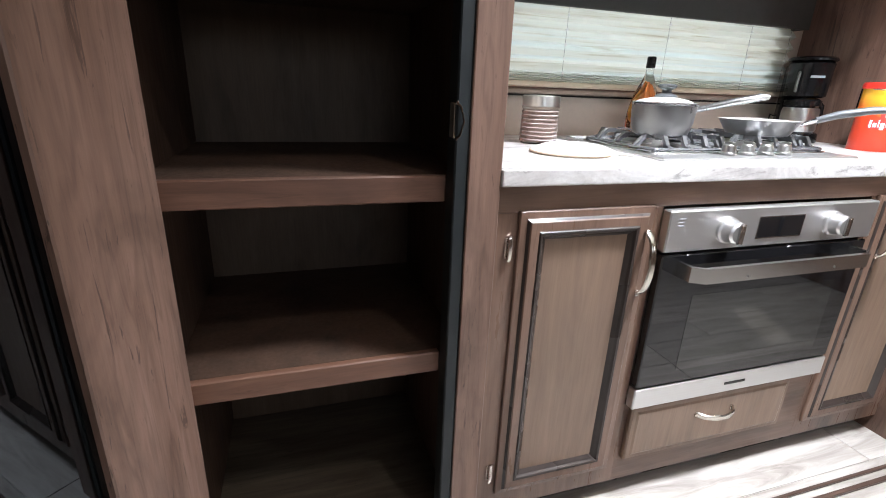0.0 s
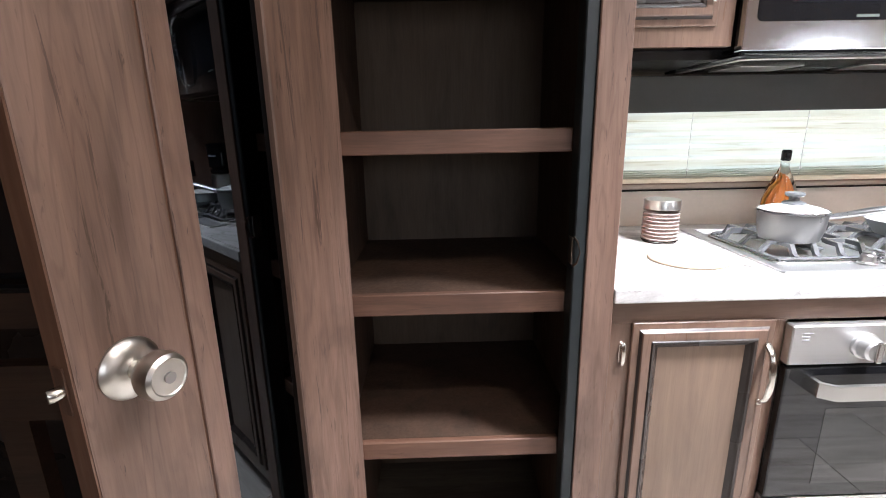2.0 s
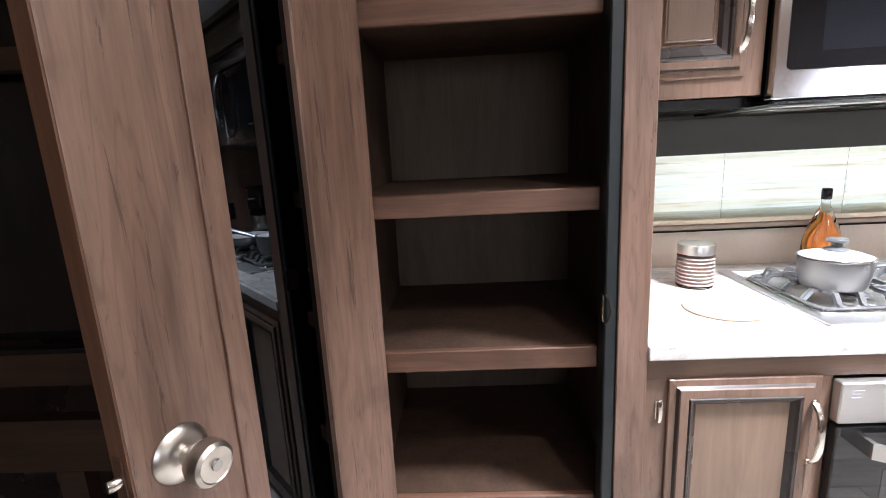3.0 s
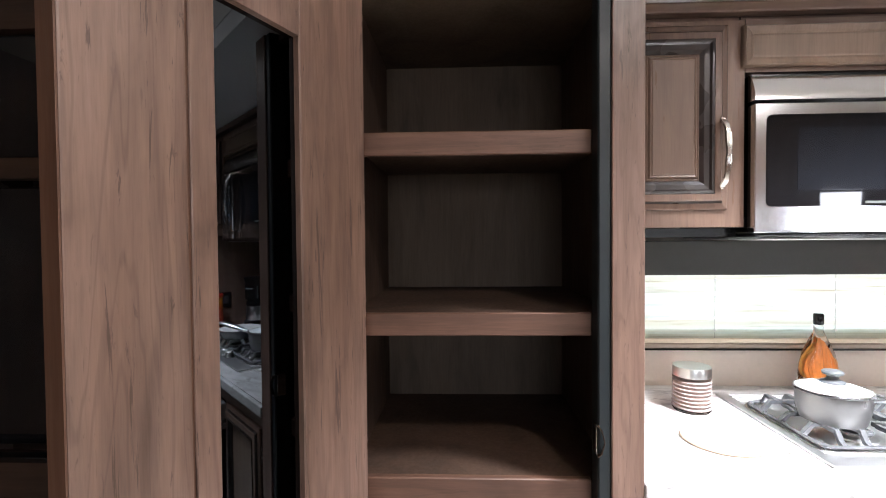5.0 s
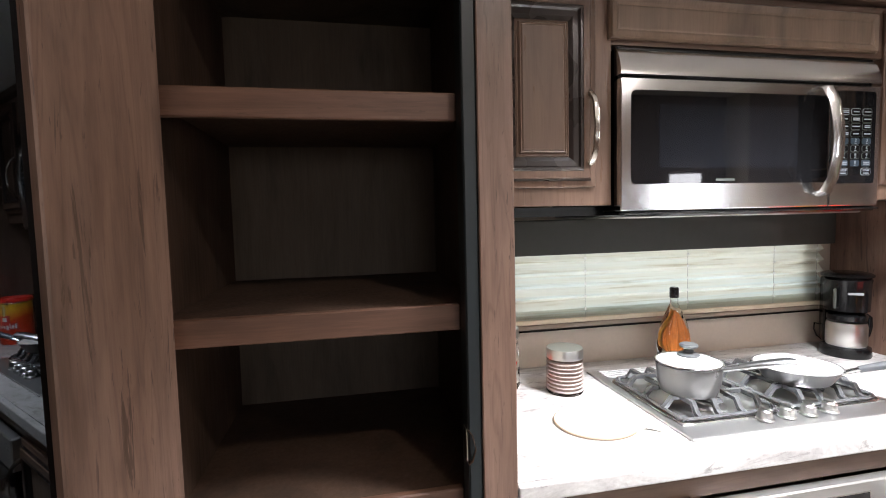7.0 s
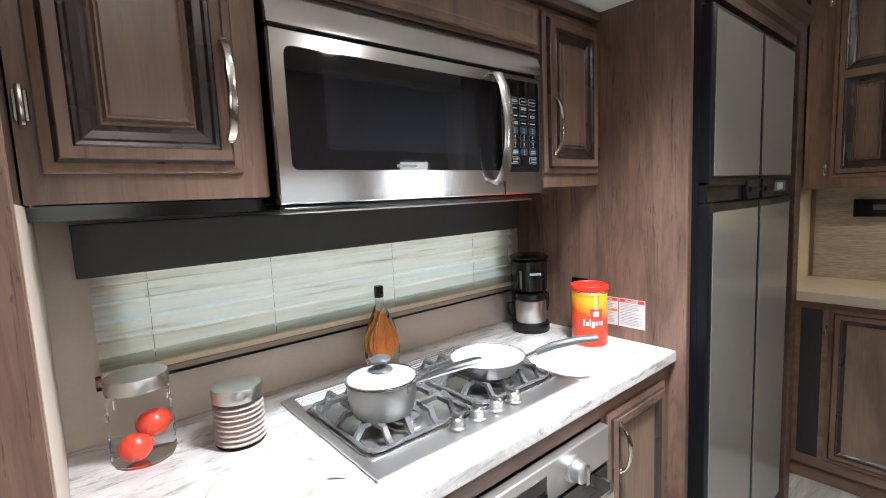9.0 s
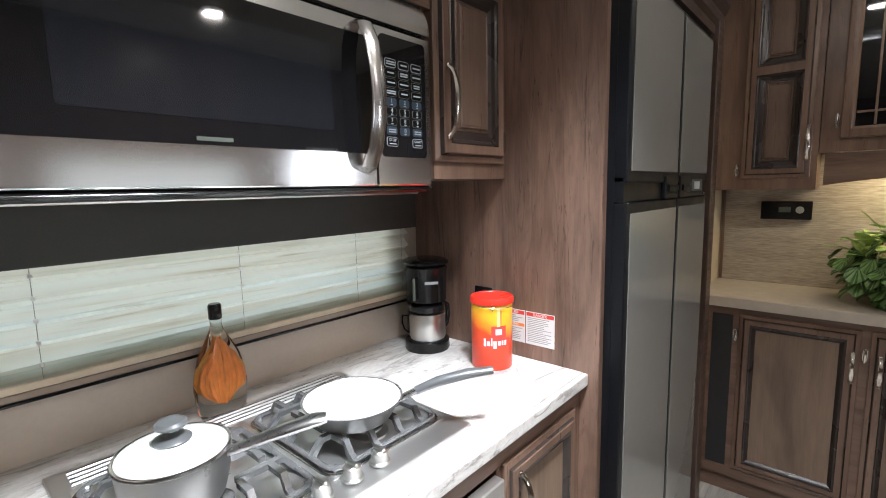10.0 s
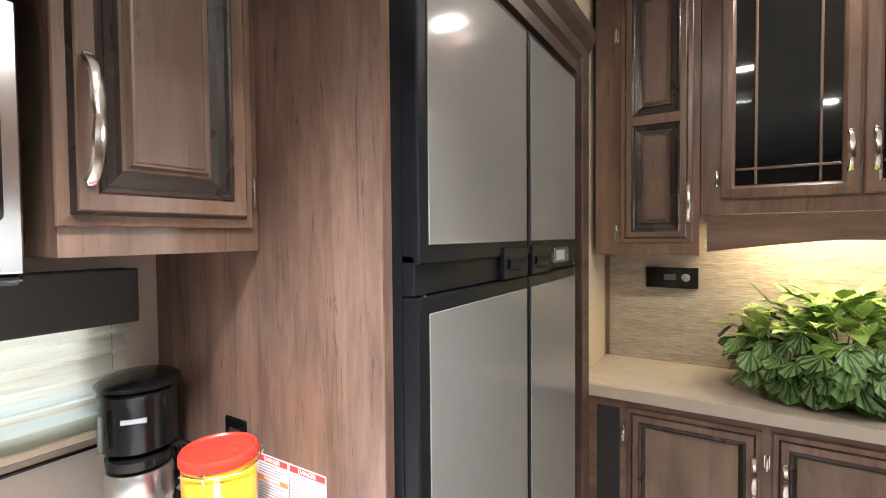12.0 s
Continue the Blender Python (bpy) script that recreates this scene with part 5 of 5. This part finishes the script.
pr = [(0.70, 2.06), (0.705, 2.03), (0.722, 2.0), (0.724, 1.97), (0.736, 1.955), (0.738, 1.925), (0.76, 1.922), (0.775, 2.06)]
a = [bm.verts.new((1.8215, y, z)) for y, z in pr]
b = [bm.verts.new((2.743, y, z)) for y, z in pr]
for i in range(len(pr)):
    k = (i + 1) % len(pr)
    bm.faces.new((a[i], a[k], b[k], b[i]))
bm.faces.new(a)
bm.faces.new(b[::-1])
tagged(part("fridge_cornice", bm, M_dark), "moulded dark brown cornice above the fridge", "cornice", kind="structure")
tagged(part("fridge_head", box((1.8215, 0.78, 1.96), (2.743, 0.815, 2.398)), M_cream), "cream panel above the fridge", "panel", kind="structure")

# ---- east side: cabinets, worktop, splashback ----
structure("splashback", box((3.392, -1.2, 0.90), (3.3985, 0.81, 1.52)), M_tile, "striated beige and brown backsplash")
structure("trim", box((3.384, 0.8, 0.91), (3.3915, 0.812, 1.36)), M_stain, "thin brown edge trim")
base3 = thing("base_cabinet", "brown stained base cabinet with taupe doors and a dark side vent", "cabinet", 2.97, 0.815, 0, -90)
bm = bmesh.new()
put(bm, (0.0, 0.0, 0.08), (1.95, 0.02, 0.858))
put(bm, (0.0, 0.022, 0.0), (1.95, 0.42, 0.858))
part("carcass", bm, M_stain_x, base3)
part("vent", box((0.064, -0.003, 0.13), (0.142, 0.0005, 0.825), 0.001), M_matt_black, base3, "dark perforated vent strip")
x = 0.166
for k in range(3):
    d = raised_door(base3, x, 0.0, 0.13, 0.39, 0.704, 0.018, True)
    pull(d, x + (0.37 if k % 2 == 0 else 0.03), -0.018, 0.69, 0.11)
    hinge(base3, x - 0.013, 0, 0.74)
    x += 0.417
M_counter_pale = plain("beige_laminate", (0.5, 0.44, 0.37), 0.4, 0, 0.14, 22, 0.05)
side_top = thing("worktop", "pale beige laminate worktop under the striated backsplash", "worktop", 2.94, -1.1, 0)
part("slab", box((0.012, 0, 0.862), (0.451, 1.9175, 0.905)), M_counter_pale, side_top)
part("front_edge", box((0, 0, 0.862), (0.0118, 1.9175, 0.905), 0.004, 2), M_counter_pale, side_top)

up3 = thing("wall_cabinet", "tall dark brown wall cabinet with two-panel raised door", "cabinet", 3.14, 0.80, 1.36, -90)
part("carcass", box((0.0, 0.02, 0.0), (0.36, 0.255, 1.035)), M_stain, up3)
part("face_frame", box((0.0, 0.0, 0.0), (0.36, 0.0195, 1.035)), M_stain, up3)
d = raised_door(up3, 0.096, 0.0, 0.047, 0.242, 0.955, 0.02, False, 0.472)
pull(d, 0.326, -0.02, 0.187, 0.13)
hinge(up3, 0.078, 0, 0.085)
hinge(up3, 0.078, 0, 0.83)
up4 = thing("wall_cabinet", "dark brown wall cabinet with black glass doors and muntins", "cabinet", 3.14, 0.437, 1.36, -90)
L4 = 1.53
part("carcass", box((0.0, 0.02, 0.15), (L4, 0.255, 1.035)), M_stain, up4)
part("face_frame", box((0.0, 0.0, 0.145), (L4, 0.0195, 1.035)), M_stain, up4)
bm = bmesh.new()
n = 28
top = [bm.verts.new((0.02 + (L4 - 0.04) * i / n, 0.0, 0.142)) for i in range(n + 1)]
top2 = [bm.verts.new((v.co.x, 0.02, 0.142)) for v in top]
bot = [bm.verts.new((0.02 + (L4 - 0.04) * i / n, 0.0, 0.012 + 0.043 * min(1.0, math.sin(math.pi * i / n) * 1.5) ** 0.9)) for i in range(n + 1)]
bot2 = [bm.verts.new((v.co.x, 0.02, v.co.z)) for v in bot]
for i in range(n):
    bm.faces.new((top[i], top[i + 1], bot[i + 1], bot[i]))
    bm.faces.new((top2[i], bot2[i], bot2[i + 1], top2[i + 1]))
    bm.faces.new((bot[i], bot[i + 1], bot2[i + 1], bot2[i]))
    bm.faces.new((top[i], top2[i], top2[i + 1], top[i + 1]))
part("arched_rail", bm, M_stain_x, up4, "gently arched lower rail")
for k in range(3):
    x0 = 0.06 + k * 0.372
    gd = new("glass_door")
    gd.empty_display_size = 0.05
    gd.parent = up4
    w, h, z0 = 0.363, 0.78, 0.197
    part("frame", nest(bmesh.new(), w, h, [(0, -0.001), (0, -0.014), (0.004, -0.018), (0.02, -0.019), (0.032, -0.019), (0.038, -0.014), (0.042, -0.008), (0.044, 0.0005)], x0, z0, False), M_stain, gd)
    part("glass", box((x0 + 0.042, -0.006, z0 + 0.042), (x0 + w - 0.042, -0.003, z0 + h - 0.042)), M_black_glass, gd, "black glass")
    for mx in (0.1, w - 0.094):
        part("muntin", box((x0 + mx - 0.004, -0.012, z0 + 0.044), (x0 + mx + 0.004, -0.0065, z0 + h - 0.044), 0.001), M_stain, gd)
    for mz in (0.096, h - 0.096):
        part("muntin", box((x0 + 0.044, -0.0125, z0 + mz - 0.004), (x0 + w - 0.044, -0.007, z0 + mz + 0.004), 0.001), M_stain, gd)
    pull(gd, x0 + (w - 0.025 if k % 2 == 0 else 0.025), -0.019, z0 + 0.13, 0.12)
    hinge(up4, x0 - 0.012, 0, z0 + 0.07)
strip = thing("under_cabinet_light", "warm under-cabinet light strip above the plant", "light", 3.25, 0.1, 1.497)
part("housing", box((-0.03, -0.3, 0.0), (0.03, 0.3, 0.008), 0.002), M_white, strip)
part("diffuser", box((-0.022, -0.29, -0.003), (0.022, 0.29, -0.0005)), M_strip, strip)
area("under_cabinet_lamp", 0.5, 3.6, (1.0, 0.8, 0.5), pose(3.25, 0.05, 1.49, 0, 0, 90), 0.04)

thermo = thing("thermostat", "small black thermostat with grey display on the backsplash", "thermostat", 3.3915, 0.650, 1.215, -90)
part("case", box((0.0, -0.02, 0.0), (0.195, -0.0005, 0.085), 0.004, 2), M_black, thermo)
part("display", box((0.07, -0.0212, 0.034), (0.115, -0.0198, 0.058), 0.001), M_display, thermo)
part("button", revolve(bmesh.new(), [(0.016, 0.0), (0.015, 0.003), (0.001, 0.0035)], 20, (0.15, -0.02, 0.045), "y"), M_ink, thermo, "", True)

# ---- plant ----
plant = thing("potted_plant", "bushy variegated green plant in a dark pot, on worktop", "plant", 3.17, 0.04, WT)
part("pot", revolve(bmesh.new(), [(0.09, 0.0005), (0.11, 0.01), (0.13, 0.09), (0.135, 0.1), (0.12, 0.1), (0.001, 0.085)], 32), M_soil, plant, "dark pot", True)
rng = random.Random(11)
leaves, top_leaves = bmesh.new(), bmesh.new()
for bm_ in (leaves, top_leaves):
    bm_.loops.layers.uv.new("UVMap")


def leaf(bm, base, direction, length, width, droop, pointed):
    d = Vector(direction).normalized()
    side = d.cross(Vector((0, 0, 1)))
    side = side.normalized() if side.length > 0.05 else Vector((1, 0, 0))
    up = side.cross(d).normalized()
    n = 7
    rows_ = []
    uvl = bm.loops.layers.uv.active
    for i in range(n + 1):
        u = i / n
        if pointed:
            wv = max(0.0015, math.sin(math.pi * (u ** 0.8)) ** 0.85 * width / 2)
        else:
            wv = max(0.004, math.sqrt(max(0.0, 1 - (2 * u - 1) ** 2)) * width / 2)
        c = Vector(base) + d * length * u - Vector((0, 0, 1)) * droop * u * u * length
        rows_.append([(bm.verts.new(c + side * wv * s + up * (0.22 * abs(s) * wv + 0.0025 * math.sin(9 * u) * abs(s))), s * wv / width, u * length / width) for s in (-1, -0.5, 0, 0.5, 1)])
    for a, b in zip(rows_, rows_[1:]):
        for k in range(4):
            q = (a[k], a[k + 1], b[k + 1], b[k])
            f = bm.faces.new([v[0] for v in q])
            for loop, v in zip(f.loops, q):
                loop[uvl].uv = (v[1], v[2] + 0.02)


stems = bmesh.new()
for i in range(420):
    phi, el = rng.uniform(0, 2 * math.pi), rng.uniform(-0.75, 1.4)
    reach = 0.85 + 0.25 * rng.random()
    rx, ry, rz = 0.2, 0.29, 0.16
    p = Vector((rx * math.cos(phi) * math.cos(el), ry * math.sin(phi) * math.cos(el), 0.15 + rz * math.sin(el)))
    p *= reach * (0.78 if i % 3 == 0 else 1.0)
    p.z = max(p.z, 0.035)
    if p.x > 0.16:
        p.x = 0.16
    flat_out = Vector((math.cos(phi), math.sin(phi), 0))
    pointed = el > 0.25 and rng.random() < 0.3 + el
    if p.x > 0.12:
        flat_out.x = min(flat_out.x, -0.1)
    jitter = Vector([rng.uniform(-0.35, 0.35) for _ in range(3)])
    if pointed:
        length = rng.uniform(0.085, 0.125)
        leaf(top_leaves, p - flat_out * 0.02, flat_out * 0.8 + Vector((0, 0, 0.55)) + jitter, length, length * 0.5, rng.uniform(0.1, 0.6), True)
    else:
        length = rng.uniform(0.056, 0.078)
        p.z = max(p.z, 0.045)
        leaf(leaves, p + Vector((0, 0, 0.02)), flat_out * 0.55 + Vector((0, 0, -0.75)) + jitter, length, length * 1.0, rng.uniform(-0.1, 0.25), False)
    if i % 12 == 0:
        sweep(stems, [(0, 0, 0.09), p * 0.5 + Vector((0, 0, 0.05)), p], (0.0016, 0.0016), 4)
part("foliage", leaves, M_leaf, plant, "round dark green veined leaves", True, "stuff")
part("foliage", top_leaves, M_leaf_lamplit, plant, "pointed yellow-green leaves, coloured brighter as if lit from above", True, "stuff")
part("stem", stems, M_stem, plant, "", False, "stuff")

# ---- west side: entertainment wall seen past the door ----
# Wood and carcass are coloured dark to stand for this unlit side.
M_media_unlit = wood("unlit_media_wood", (0.03, 0.014, 0.008), (0.05, 0.024, 0.013), (0.07, 0.036, 0.02), "x", 0.5, 0.2)
media = thing("media_cabinet", "brown built-in media cabinet, coloured dark as if unlit, with black glass and open shelves", "cabinet", -1.9, 0.86, 0)
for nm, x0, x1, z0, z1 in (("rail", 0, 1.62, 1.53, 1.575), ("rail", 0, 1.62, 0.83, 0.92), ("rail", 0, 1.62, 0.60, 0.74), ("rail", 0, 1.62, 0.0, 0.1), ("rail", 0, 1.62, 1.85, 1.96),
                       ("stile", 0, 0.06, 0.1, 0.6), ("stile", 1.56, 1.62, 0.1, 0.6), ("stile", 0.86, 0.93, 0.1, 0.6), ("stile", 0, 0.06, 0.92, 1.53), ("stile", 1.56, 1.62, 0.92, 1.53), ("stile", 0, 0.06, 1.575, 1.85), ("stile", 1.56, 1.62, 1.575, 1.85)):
    part(nm, box((x0, 0, z0 + 0.0005), (x1, 0.04, z1 - 0.0005)), M_media_unlit, media)
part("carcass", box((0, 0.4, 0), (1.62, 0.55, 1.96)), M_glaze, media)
part("television", box((0.08, 0.03, 0.935), (1.54, 0.07, 1.515), 0.004), M_black_glass, media, "black glossy screen")
part("upper_glass", box((0.061, 0.02, 1.58), (1.559, 0.03, 1.845)), M_black_glass, media)
part("shelf", box((0.0, -0.03, 0.922), (1.62, 0.0, 0.934), 0.002), M_black_glass, media)

edge = tagged(part("floor_trim", box((-0.1, 0.655, 0.0005), (2.7, 0.668, 0.012), 0.002), M_dark), "dark metal trim strip along the recess floor edge", "trim", kind="structure")
tagged(part("floor_trim", box((-0.1, 0.69, 0.0005), (2.7, 0.70, 0.010), 0.002), M_dark), "dark metal trim strip along the recess floor edge", "trim", kind="structure")

# ---- plank floor ----
plank = box((0, 0, -0.004), (1.218, 0.148, 0.0), 0.0012)
plank_me = bpy.data.meshes.new("plank")
plank.to_mesh(plank_me)
plank.free()
plank_me.materials.append(M_floor)
floor_ob = bpy.data.objects["floor"]
rng = random.Random(2)
for r in range(13):
    y = -1.07 + r * 0.15
    x = -1.5 - rng.uniform(0, 1.2)
    while x < 3.0:
        if x > -2.3 and x < 2.2:
            ob = new("plank", plank_me)
            ob.parent = floor_ob
            ob.location = (x, y, 0)
        x += 1.221
